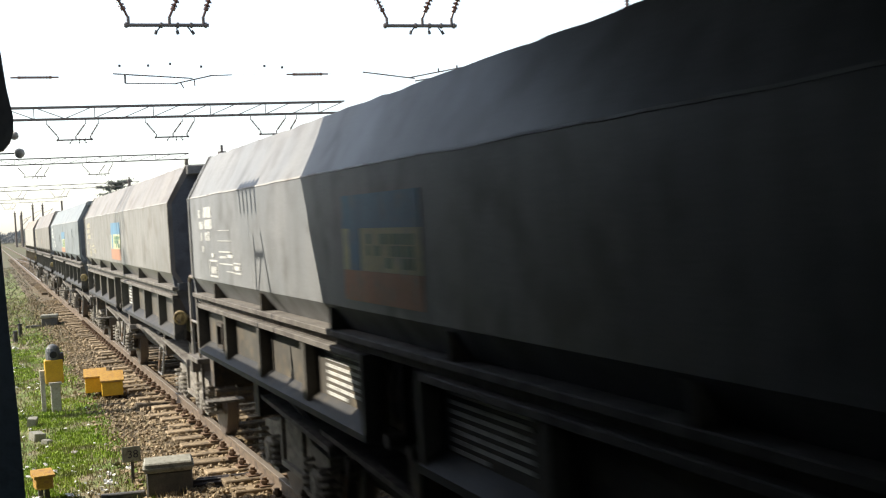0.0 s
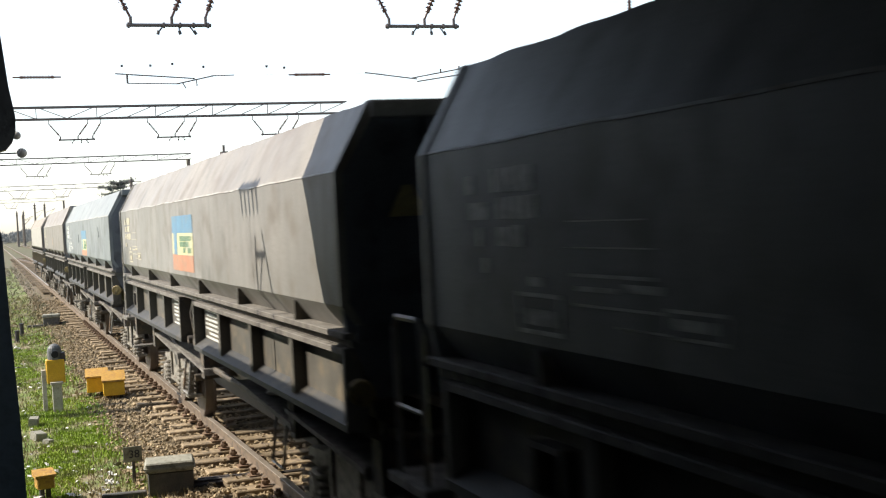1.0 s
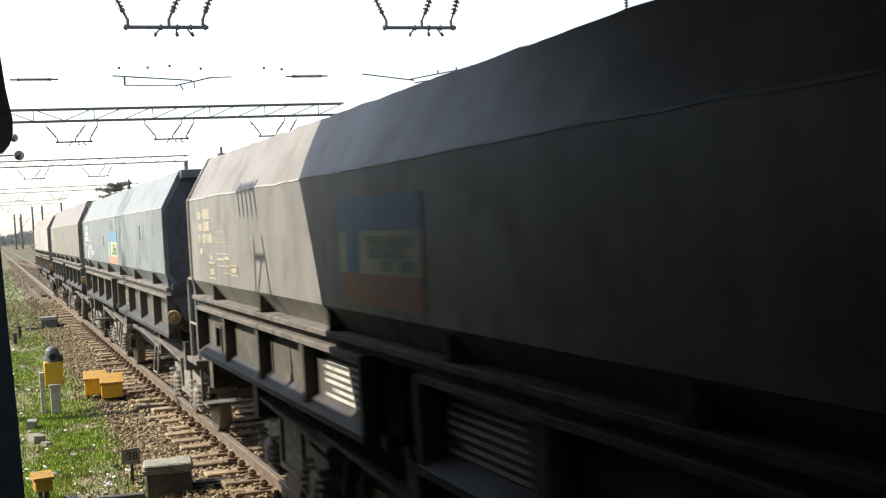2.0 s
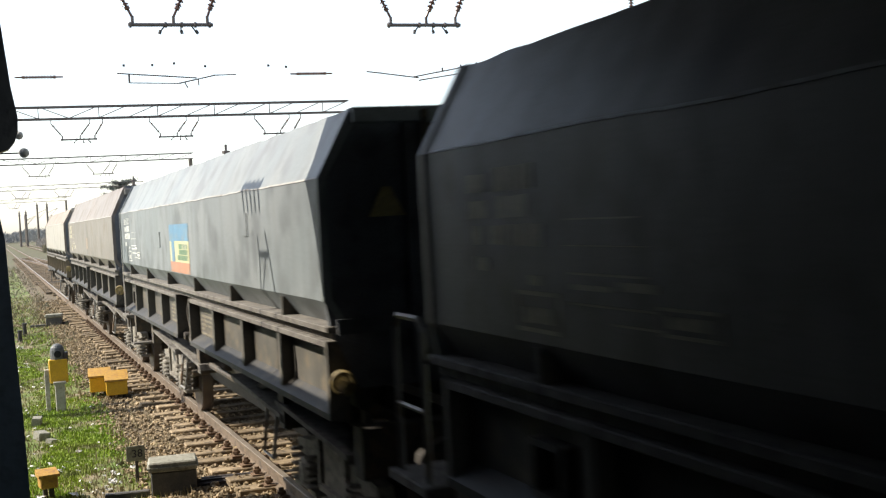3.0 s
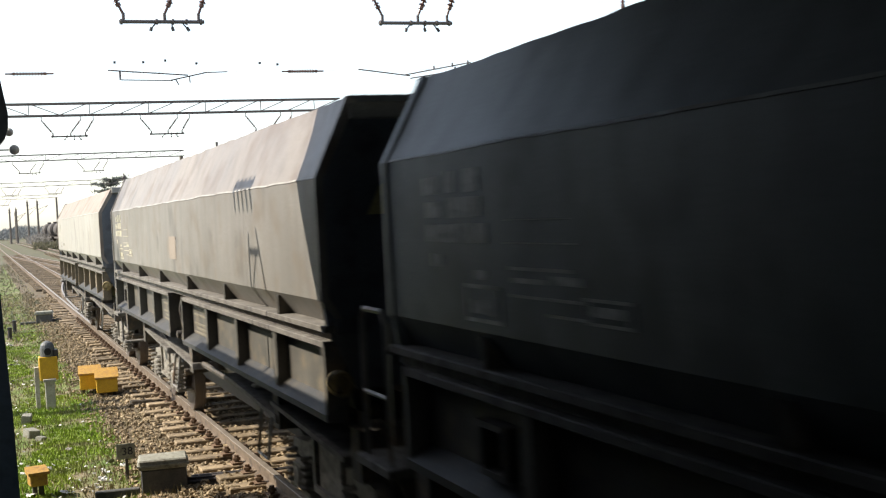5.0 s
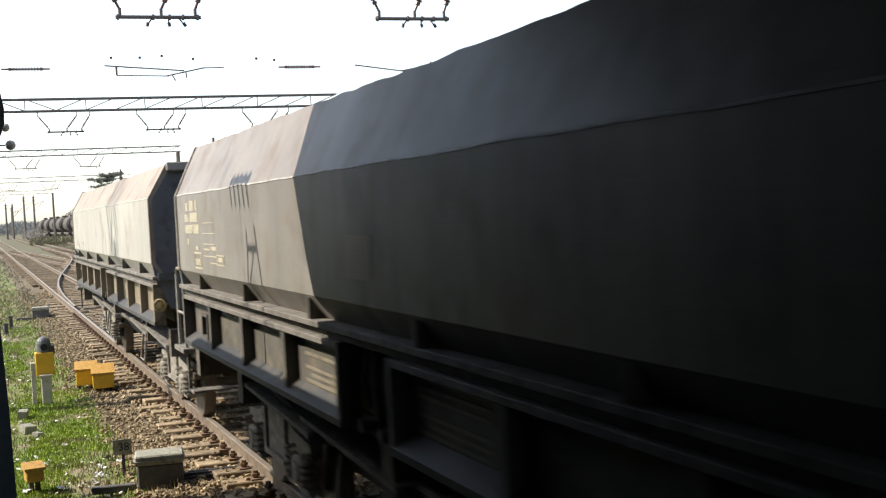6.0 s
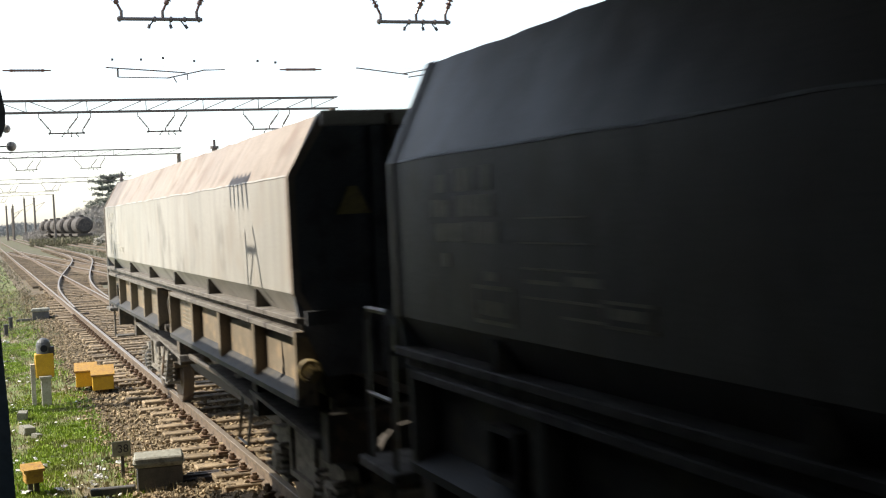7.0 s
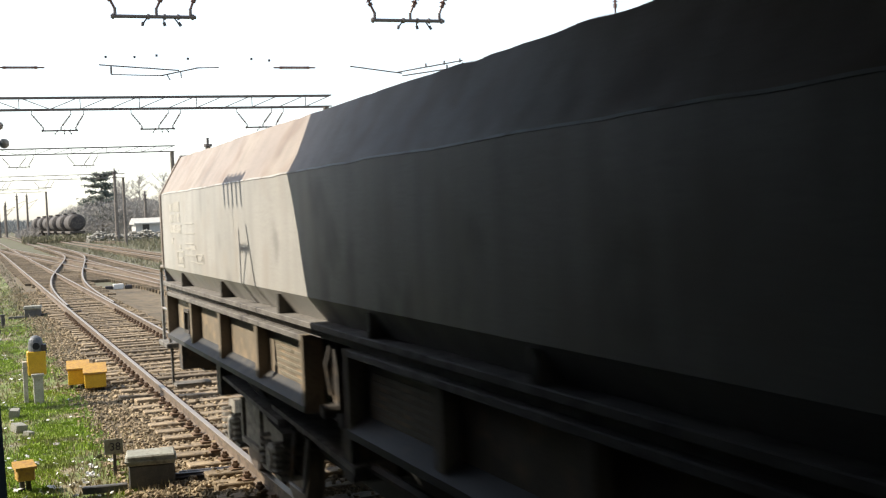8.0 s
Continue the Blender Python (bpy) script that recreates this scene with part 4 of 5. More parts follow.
g0 = gantry(23.0, -3.6, 21.0, 7.75, 8.35, (-1.6, 3.38, 8.40), 6.47, True)
part("insulator", "pendant_ins", "porcelain", lambda bm: (insulator(bm, (0, 0, 6.70), (0, 0, 7.45), 0.06), rod(bm, (0, 0, 7.4), (0, 0, 7.75), 0.012, 6)), g0, "brown ribbed pendant insulator", pose(13.15, 0, 0))
gantry(56.0, -8.0, 16.3, 7.72, 8.24, (-1.2, 3.90, 8.15, 12.95), 6.80, False)
gantry(95.0, -8.0, 15.0, 7.9, 8.33, (3.6, 8.2), 7.0, False)
gantry(150.0, -8.0, 17.6, 7.9, 8.4, (3.6, 8.4), 7.0, False)
gantry(205.0, -8.0, 11.8, 7.9, 8.4, (3.6,), 7.0, False)


def span_wire():
    """A cross-span with its section insulators and the registration arms under it."""
    s = tagged(new("cross_span"), "thin cross-span wire with ribbed insulators", "overhead wire")
    s.location = (0, 40, 0)
    part("wire", "span_wire", "iron", lambda bm: rod(bm, (-9, 0, 7.6), (21, 0, 7.64), 0.0025, 5), s)
    for x in (1.7, 10.46):
        part("insulator", "span_ins", "porcelain", lambda bm: insulator(bm, (-0.72, 0, 0), (0.72, 0, 0), 0.075, 9), s, "brown ribbed insulator", pose(x, 0, 7.61))
    for x in (-9, 21):
        part("mast", "span_mast", "concrete", lambda bm: rod(bm, (0, 0, GROUND - 0.3), (0, 0, 8.6), 0.2, 12, 0.14), s, "tapered concrete mast", pose(x, 0, 0))
    part("registration_arm", "arm_a", "gantry", lambda bm: (rod(bm, (4.08, 0, 7.70), (6.6, 0, 7.52), 0.022, 6), rod(bm, (4.45, 0, 7.68), (4.45, 0, 7.39), 0.035, 6), rod(bm, (4.45, 0, 7.39), (6.1, 0, 7.35), 0.018, 6), rod(bm, (6.0, 0, 7.35), (7.2, 0, 7.6), 0.022, 6), rod(bm, (7.2, 0, 7.6), (7.9, 0, 7.62), 0.018, 6), rod(bm, (6.2, 0, 7.39), (6.3, 0, 7.2), 0.02, 6), rod(bm, (6.65, 0, 7.5), (6.66, 0, 7.27), 0.02, 6)), s)
    part("registration_arm", "arm_b", "gantry", lambda bm: (rod(bm, (12.42, 0, 7.66), (14.3, 0, 7.42), 0.022, 6), rod(bm, (14.1, 0, 7.45), (16.6, 0, 7.87), 0.022, 6), rod(bm, (14.3, 0, 7.33), (17.1, 0, 7.72), 0.022, 6), [rod(bm, (x, 0, z), (x, 0, z + 0.14), 0.03, 6) for x, z in ((15.2, 7.62), (15.9, 7.72), (16.5, 7.8), (16.0, 7.58), (16.6, 7.66))]), s)
    for x, z in ((9.0, 7.9), (9.6, 7.85), (5.2, 7.95), (5.9, 8.0), (4.3, 7.95), (6.9, 7.9)):
        part("clamp", "span_clamp", "iron", lambda bm: (bmesh.ops.create_cube(bm, size=0.07), rod(bm, (0, 0, -0.4), (0, 0, 0), 0.002, 4)), s, "", pose(x, 0, z))


span_wire()


def mast(x, y, h, arm):
    m = tagged(new("catenary_mast"), "slender weathered catenary mast beside the line", "mast", "catenary masts along the sidings")
    m.location = (x, y, 0)
    part("post", f"post{h}", "mastbrown", lambda bm: rod(bm, (0, 0, GROUND - 0.3), (0, 0, h), 0.3, 10, 0.2), m)
    for z in (h - 0.8, h - 0.1):
        part("band", "mast_band", "gantry", lambda bm: rod(bm, (0, 0, -0.1), (0, 0, 0.1), 0.33, 10), m, "", pose(0, 0, z))
    part("cap", "mast_cap", "gantry", lambda bm: rod(bm, (0, 0, 0), (0, 0, 0.5), 0.1, 8), m, "", pose(0, 0, h))
    if arm:
        part("bracket", f"bracket{h}", "gantry", lambda bm: (rod(bm, (0, 0, h - 2), (2.4, 0, h - 1), 0.05, 6), rod(bm, (0, 0, h - 3.4), (2.4, 0, h - 1), 0.04, 6)), m)


for x, y, h, arm in ((19.7, 180, 9.8, False), (12.6, 300, 9.6, True), (10.4, 300, 9.6, True), (8.6, 330, 8.5, True), (7.0, 330, 8.5, False), (10.6, 420, 9, True), (20.9, 30, 8.75, False), (26.5, 200, 6.8, False), (17.6, 95, 8.4, False)):
    mast(x, y, h, arm)


def shadow_frame():
    """Unseen frame on the hood, added and shaped to cast a shadow on the wagons."""
    f = tagged(new("shadow_frame"), "unseen dark frame on the hood, shaped to cast its shadow on the wagons", "horn frame")
    x = -0.5
    d = 2.06 - x
    f.location = (x, SUN_A * d, SUN_B * d)
    foot = 3.815 - SUN_B * d
    part("leg", "aleg", "iron", lambda bm: path(bm, [(0, 9.95, foot), (0, 9.93, 2.58)], 0.02), f)
    part("leg", "bleg", "iron", lambda bm: path(bm, [(0, 9.2, foot), (0, 9.38, 2.10), (0, 9.64, 2.62)], 0.02), f)
    part("brace", "abrace", "iron", lambda bm: path(bm, [(0, 9.95, 2.0), (0, 9.66, 2.45)], 0.014), f)
    part("cross_bar", "abar", "iron", lambda bm: box(bm, -0.012, 0.012, 9.58, 9.95, 2.42, 2.46), f)
    part("mount", "amount", "iron", lambda bm: box(bm, -0.02, 0.02, 9.78, 10.55, 3.0, 3.06), f)
    part("stay", "astay", "iron", lambda bm: path(bm, [(-0.3, 10.15, foot), (0, 10.15, 3.0)], 0.005), f)
    for i in range(5):
        part("horn", "ains", "iron", lambda bm: rod(bm, (0, 0, 0.05), (0, -0.05, -0.24), 0.034, 8, 0.026), f, "", pose(0, 9.83 + 0.165 * i, 3.04))


shadow_frame()


# ---- trackside things ----
def dwarf_signal():
    s = tagged(new("dwarf_signal"), "low yellow signal box with grey lamp on a stub post", "signal")
    s.location = (0.92, 21.5, 0)
    part("post", "dw_post", "concrete", lambda bm: (box(bm, -0.08, 0.08, -0.1, 0.02, -0.35, 0.18, 0.01), box(bm, -0.1, 0.1, -0.13, 0.03, 0.16, 0.2)), s, "short weathered concrete post")
    part("case", "dw_case", "yellow", lambda bm: box(bm, -0.15, 0.15, 0.0, 0.26, 0.17, 0.57, 0.012), s, "yellow painted case")
    part("plate", "dw_plate", "concrete", lambda bm: box(bm, -0.23, -0.16, 0.05, 0.2, -0.33, 0.40), s, "pale side plate")
    lamp = part("lamp", "dw_lamp", "lampgrey", lambda bm: (rod(bm, (0.0, 0.12, 0.57), (0.0, 0.12, 0.72), 0.12, 16), bmesh.ops.create_uvsphere(bm, u_segments=16, v_segments=8, radius=0.115, matrix=Matrix.Translation((0, 0.12, 0.72)))), s, "rounded grey lamp head", None, True)
    part("visor", "dw_visor", "iron", lambda bm: box(bm, 0.09, 0.17, 0.02, 0.22, 0.52, 0.68, 0.01), lamp)
    part("lens", "dw_lens", "glass", lambda bm: rod(bm, (0, -0.01, 0.66), (0, 0.01, 0.66), 0.06, 14), lamp)


def junction_box(x, y, w, d, h, slope, rz, label, coat="yellow"):
    b = tagged(new("junction_box"), label, "junction box", "yellow trackside boxes")
    b.matrix_basis = pose(x, y, 0, 0, 0, rz)
    k = f"{w}{h}"
    part("case", "jb_case" + k, coat, lambda bm: box(bm, -w / 2, w / 2, -d / 2, d / 2, -0.16, -0.16 + h, 0.01), b)
    part("lid", "jb_lid" + k, "rustyellow", lambda bm: prism(bm, [(-d / 2 - 0.02, -0.16 + h), (d / 2 + 0.02, -0.16 + h), (d / 2 + 0.02, -0.12 + h + slope), (-d / 2 - 0.02, -0.13 + h)], -w / 2 - 0.02, w / 2 + 0.02, "x"), b, "sloping yellow lid")
    for s in (-1, 1):
        part("leg", "jb_leg" + k, "iron", lambda bm: box(bm, -0.025, 0.025, -0.03, 0.03, -0.36, -0.158), b, "", pose(s * (w / 2 - 0.06), 0, 0))


def point_machine(x, y, label):
    p = tagged(new("point_machine"), label, "point machine", "point machines beside the rails")
    p.matrix_basis = pose(x, y, 0, 0, 0, -7)
    part("case", "pm_case", "darkbox", lambda bm: box(bm, -0.25, 0.25, -0.13, 0.26, -0.34, 0.0, 0.015), p, "dark grimy case")
    part("lid", "pm_lid", "greybox", lambda bm: (box(bm, -0.27, 0.26, -0.15, 0.28, 0.0, 0.11, 0.015), box(bm, -0.285, 0.275, -0.165, 0.295, 0.035, 0.055)), p, "pale grey steel lid")
    part("throw_rod", "pm_rod", "iron", lambda bm: (path(bm, [(0.24, -0.05, -0.2), (1.5, -0.05, -0.14)], 0.025), box(bm, 0.24, 0.95, 0.02, 0.10, -0.24, -0.16), box(bm, 0.3, 1.1, 0.18, 0.24, -0.24, -0.17)), p)
    part("conduit", "pm_conduit", "darkbox", lambda bm: box(bm, -0.75, -0.27, -0.06, 0.03, -0.28, -0.2, 0.01), p)


def number_sign():
    s = tagged(new("number_sign"), "small grey enamel plate with painted number on a thin post", "sign")
    s.location = (1.43, 14.6, 0)
    part("post", "sg_post", "iron", lambda bm: box(bm, -0.018, 0.018, 0.002, 0.02, -0.35, 0.1), s)
    part("plate", "sg_plate", "greybox", lambda bm: box(bm, -0.115, 0.1, -0.008, 0.0, -0.02, 0.16, 0.004), s, "dull grey plate")
    cu = bpy.data.curves.new("number", "FONT")
    cu.body, cu.size, cu.align_x, cu.align_y, cu.extrude = "38", 0.13, "CENTER", "CENTER", 0.001
    cu.materials.append(M["gasket"])
    tx = new("number", cu)
    tx.parent = s
    tx.matrix_basis = pose(0.01, -0.011, 0.066, 90, 0, 0)


dwarf_signal()
junction_box(1.89, 21.95, 0.36, 0.5, 0.24, 0.1, -4, "yellow steel cable box with sloping lid on short legs")
junction_box(1.66, 22.6, 0.36, 0.5, 0.26, 0.08, -4, "faded yellow cable box behind its neighbour")
junction_box(0.42, 14.4, 0.19, 0.2, 0.13, 0.03, 8, "small rusty yellow box on a dark stub", "rustyellow")
point_machine(1.74, 13.75, "pale-lidded point machine beside the rail, joined by throw rods")
point_machine(1.72, 41.0, "grey point machine beside the rail in sparse grass")
number_sign()


def block(bm):
    bmesh.ops.create_cube(bm, size=1)
    bmesh.ops.bevel(bm, geom=bm.edges[:], offset=0.06, segments=2, affect="EDGES")
    for v in bm.verts:
        v.co += Vector((noise.noise(v.co * 2.3), noise.noise(v.co * 2.3 + Vector((7, 0, 0))), noise.noise(v.co * 2.3 + Vector((0, 9, 0))))) * 0.1


for x, y, sx, sy, sz, rz in ((0.50, 18.6, 0.17, 0.24, 0.12, 20), (0.48, 19.9, 0.14, 0.2, 0.15, -10), (0.62, 18.3, 0.11, 0.14, 0.07, 40)):
    b = part("concrete_lump", "lump", "greybox", block, None, "", Matrix.LocRotScale((x, y, ground_height(x, y) + sz * 0.4), Euler((0.1, 0.1, radians(rz))), (sx, sy, sz)))
    tagged(b, "broken weathered concrete lump lying in the grass", "rubble", "rubble lumps in the grass")
st = part("cable_stub", "cable_stub", "iron", lambda bm: (rod(bm, (0, 0, -0.36), (0, 0, 0.02), 0.06, 10), rod(bm, (0, 0, 0.0), (0, 0, 0.04), 0.075, 10)), None, "", pose(0.57, 36, 0))
tagged(st, "short dark iron stub post in the verge", "post")
st = part("cable_stub", "cable_stub", "iron", lambda bm: None, None, "", pose(0.75, 38.4, 0.03))
tagged(st, "short dark iron stub post in the verge", "post")
wb = tagged(new("marker_block"), "white marker block with black ends between the sidings", "marker")
wb.location = (5.95, 55, -0.2)
part("block", "marker_mid", "litter", lambda bm: box(bm, -0.24, 0.2, -0.15, 0.15, -0.1, 0.14, 0.02), wb)
for s in (-1, 1):
    part("end", "marker_end", "iron", lambda bm: box(bm, -0.16, 0.16, -0.14, 0.14, -0.1, 0.07, 0.02), wb, "", pose(s * 0.42, 0, 0))


# ---- tank wagons, shed, house far off ----
def tank_wagon(x, y):
    t = tagged(new("tank_wagon"), "grimy dark tank wagon standing on a far siding", "tank wagon", "parked tank wagons")
    t.location = (x, y, 0)
    part("tank", "tk_tank", "tank", lambda bm: (rod(bm, (0, -5.2, 2.75), (0, 5.2, 2.75), 1.38, 28), rod(bm, (0, -5.5, 2.75), (0, -5.2, 2.75), 1.0, 28, 1.38), rod(bm, (0, 5.2, 2.75), (0, 5.5, 2.75), 1.38, 28, 1.0)), t)
    part("dome", "tk_dome", "tank", lambda bm: rod(bm, (0, 0, 4.0), (0, 0, 4.4), 0.4, 16), t)
    part("underframe", "tk_frame", "under", lambda bm: (box(bm, -1.2, 1.2, -5.9, 5.9, 1.0, 1.35), box(bm, -0.9, 0.9, -4.8, -2.8, 0.3, 1.0), box(bm, -0.9, 0.9, 2.8, 4.8, 0.3, 1.0)), t)
    for yy in (-4.7, -2.9, 2.9, 4.7):
        for s in (-0.75, 0.75):
            part("wheel", "wheel", "wheel", wheel, t, "", pose(s, yy, 0.45, 0, 0, 0 if s < 0 else 180))


for i in range(6):
    tank_wagon(16.2 - 0.45 * i, 211 + 13.4 * i)
far = tagged(new("far_siding"), "rusty rails of the far siding", "track", "", "structure")
rail(far, [(17.15, 160), (12.45, 300)], 160, 300, 20)
rail(far, [(18.65, 160), (13.95, 300)], 160, 300, 20)


def house(x, y, w, d, h, rise, wall, roof, label, panes):
    o = tagged(new("house"), label, "building")
    o.location = (x, y, 0)
    k = f"{w}{h}"
    part("wall", "h_wall" + k, wall, lambda bm: box(bm, -w / 2, w / 2, -d / 2, d / 2, GROUND - 0.2, h), o)
    part("roof", "h_roof" + k, roof, lambda bm: prism(bm, [(-d / 2 - 0.4, h - 0.05), (0, h + rise), (d / 2 + 0.4, h - 0.05), (d / 2 + 0.4, h - 0.25), (-d / 2 - 0.4, h - 0.25)], -w / 2 - 0.3, w / 2 + 0.3, "x"), o)
    for f in (-0.32, 0.1, 0.42) if panes > 3 else (0.1,):
        part("chimney", "h_chim" + k, wall, lambda bm: box(bm, -0.3, 0.3, -0.3, 0.3, h, h + rise + 0.7), o, "", pose(w * f, 0.6, 0))
    for i in range(panes):
        part("window", "h_win" + k, "glass", lambda bm: box(bm, -0.5, 0.5, -0.03, 0.03, -0.7, 0.7, 0.01), o, "", pose(-w / 2 + (i + 0.5) * w / panes, -d / 2 - 0.01, h * 0.6))


house(34.0, 64.0, 13.0, 9.0, 8.6, 2.3, "plaster", "tile", "pale plastered house with tiled roof beyond the yard", 5)
house(27.5, 188.0, 9.0, 5.0, 2.3, 0.7, "shedwall", "shedwall", "low pale shed with a flat light roof", 3)


def rubble_bank():
    rng = random.Random(31)
    vs, fs = [], []
    octa = [(1, 0, 0), (-1, 0, 0), (0, 1, 0), (0, -1, 0), (0, 0, 1), (0, 0, -1)]
    tri = [(0, 2, 4), (2, 1, 4), (1, 3, 4), (3, 0, 4), (2, 0, 5), (1, 2, 5), (3, 1, 5), (0, 3, 5)]
    for _ in range(2600):
        x = rng.uniform(15.8, 31)
        y = 183 + rng.gauss(0, 1.2)
        top = 1.2 + 0.7 * noise.noise((x * 0.6, 3, 1))
        r = rng.uniform(0.1, 0.32)
        b = len(vs)
        z = GROUND + rng.uniform(0, top)
        for c in octa:
            p = Vector(c) * r * rng.uniform(0.6, 1.3)
            vs.append((x + p.x, y + p.y, z + p.z * 0.7))
        fs += [tuple(b + i for i in f) for f in tri]
    joined("rubble_bank", "rubble", vs, fs, "long bank of pale rubble and debris", "rubble")


rubble_bank()


# ---- trees ----
def tree(x, y, h, spread, kind, seed, label):
    rng = random.Random(seed)
    t = tagged(new("tree"), label, "tree")
    t.location = (x, y, GROUND)
    limbs = []

    def limb_mesh(bm):
        rod(bm, (0, 0, 0), (0.1, 0, h * 0.95), h * 0.022, 8, h * 0.004)
        for _ in range(46 if kind == "pine" else 34):
            z = h * rng.uniform(0.22 if kind == "pine" else 0.15, 0.95)
            a = rng.uniform(0, 6.28)
            ln = spread * (1.05 - 0.55 * z / h) * rng.uniform(0.5, 1.0)
            rise = rng.uniform(-0.05, 0.25) if kind == "pine" else rng.uniform(0.5, 1.2)
            e = Vector((math.cos(a) * ln, math.sin(a) * ln, z + ln * rise))
            rod(bm, (0.05, 0, z), e, h * 0.006, 5, h * 0.002)
            limbs.append(((0.05, 0, z), tuple(e)))
            if kind != "pine":
                for _ in range(9):
                    f = rng.uniform(0.3, 1)
                    b = Vector((0.05, 0, z)).lerp(e, f)
                    q = b + Vector((rng.uniform(-1, 1), rng.uniform(-1, 1), rng.uniform(0.3, 1.3))) * spread * 0.22
                    rod(bm, b, q, 0.03, 3, 0.012)
                    limbs.append((tuple(b), tuple(q)))
    part("trunk", f"trunk{seed}", "bark" if kind == "pine" else "twig", limb_mesh, t)
    vs, fs = [], []
    per, size = (105, 0.25) if kind == "pine" else (5, 0.10)
    for p, q in limbs:
        p, q = Vector(p), Vector(q)
        for _ in range(per):
            f = rng.uniform(0.25, 1.05)
            c = p.lerp(q, f) + Vector((rng.gauss(0, 0.35), rng.gauss(0, 0.35), rng.gauss(0, 0.16))) * (1 if kind == "pine" else 0.8)
            u = Vector((rng.gauss(0, 1), rng.gauss(0, 1), rng.gauss(0, 0.6))).normalized() * size * rng.uniform(0.6, 1.8)
            v = u.orthogonal().normalized() * size * 0.5
            b = len(vs)
            vs += [tuple(c - u - v), tuple(c + u), tuple(c - u + v)]
            fs.append((b, b + 1, b + 2))
    joined("crown", "leaf" if kind == "pine" else "twig", vs, fs, "", "", "stuff", t)


tree(23.6, 240, 12.6, 5.6, "pine", 11, "dark layered pine rising above the scrub")
for i, (x, y, h, sp) in enumerate(((29.5, 258, 10.5, 3.6), (33.5, 262, 12.0, 4.0), (37.5, 255, 11.5, 4.0), (31.6, 272, 11.0, 3.8), (41, 262, 12, 4.0), (27.4, 250, 9.0, 3.0))):
    tree(x, y, h, sp, "bare", 20 + i, "bare grey-brown tree with fine twigs")


def scrub():
    """Brownish undergrowth in front of the trees and along the sidings."""
    rng = random.Random(8)
    vs, fs = [], []
    for _ in range(60000):
        y = rng.uniform(225, 300)
        x = rng.uniform(18.5, 42) if y < 262 else rng.uniform(9.5, 42)
        top = (6.6 + 2.8 * noise.noise((x * 0.3, y * 0.1, 1))) * min(1.0, max(0.25, (x - 8) / 14))
        z = GROUND + top * rng.random() ** 0.8
        u = Vector((rng.gauss(0, 0.5), rng.gauss(0, 0.5), rng.uniform(0.3, 1.0))).normalized() * rng.uniform(0.25, 0.7)
        v = Vector((rng.gauss(0, 1), rng.gauss(0, 1), 0)).normalized() * 0.07
        b = len(vs)
        vs += [(x - v.x, y - v.y, z), (x + v.x, y + v.y, z), (x + u.x, y + u.y, z + u.z)]
        fs.append((b, b + 1, b + 2))
    joined("scrub", "twig", vs, fs, "dense leafless grey-brown scrub behind the sidings", "scrub")
    vs, fs = [], []
    for _ in range(16000):
        y = rng.uniform(60, 200)
        x = rng.uniform(15.5, 26) if rng.random() < 0.7 else rng.uniform(9.8, 12)
        z = ground_height(x, y)
        if rng.random() < 0.45:
            x, y = rng.uniform(-3.5, 2.1), rng.uniform(34, 120)
        z = ground_height(x, y)
        hgt = rng.uniform(0.1, 0.55) * (1.6 if x > 16 else 0.6 if x > 3 else 0.35)
        v = Vector((rng.gauss(0, 1), rng.gauss(0, 1), 0)).normalized() * 0.03
        b = len(vs)
        vs += [(x - v.x, y - v.y, z), (x + v.x, y + v.y, z), (x + rng.gauss(0, 0.15), y + rng.gauss(0, 0.15), z + hgt)]
        fs.append((b, b + 1, b + 2))
    for _ in range(6000):
        x, y = rng.uniform(7.5, 19.5), rng.uniform(192, 206)
        top = 0.9 + 0.5 * noise.noise((x * 0.5, y * 0.3, 12))
        z = GROUND + top * rng.random()
        v = Vector((rng.gauss(0, 1), rng.gauss(0, 1), 0)).normalized() * 0.07
        b = len(vs)
        vs += [(x - v.x, y - v.y, z), (x + v.x, y + v.y, z), (x + rng.gauss(0, 0.2), y + rng.gauss(0, 0.2), z + rng.uniform(0.2, 0.5))]
        fs.append((b, b + 1, b + 2))
    far, faces = [], []
    for _ in range(26000):
        x = rng.uniform(-60, 34)
        y = rng.uniform(470, 560)
        top = 4.2 + 2.6 * noise.noise((x * 0.09, y * 0.02, 6)) + 1.2 * noise.noise((x * 0.4, 0, 2))
        z = GROUND + max(0.8, top) * rng.random() ** 0.8
        v = Vector((rng.gauss(0, 1), rng.gauss(0, 1), 0)).normalized() * 0.16
        b = len(far)
        far += [(x - v.x, y - v.y, z), (x + v.x, y + v.y, z), (x + rng.gauss(0, 0.4), y, z + rng.uniform(0.3, 1.2))]
        faces.append((b, b + 1, b + 2))
    joined("far_wood", "farwood", far, faces, "pale leafless wood along the horizon", "wood")
    joined("dry_weeds", "weeds", vs, fs, "dull brown-green weeds beyond the sidings", "weeds")


scrub()


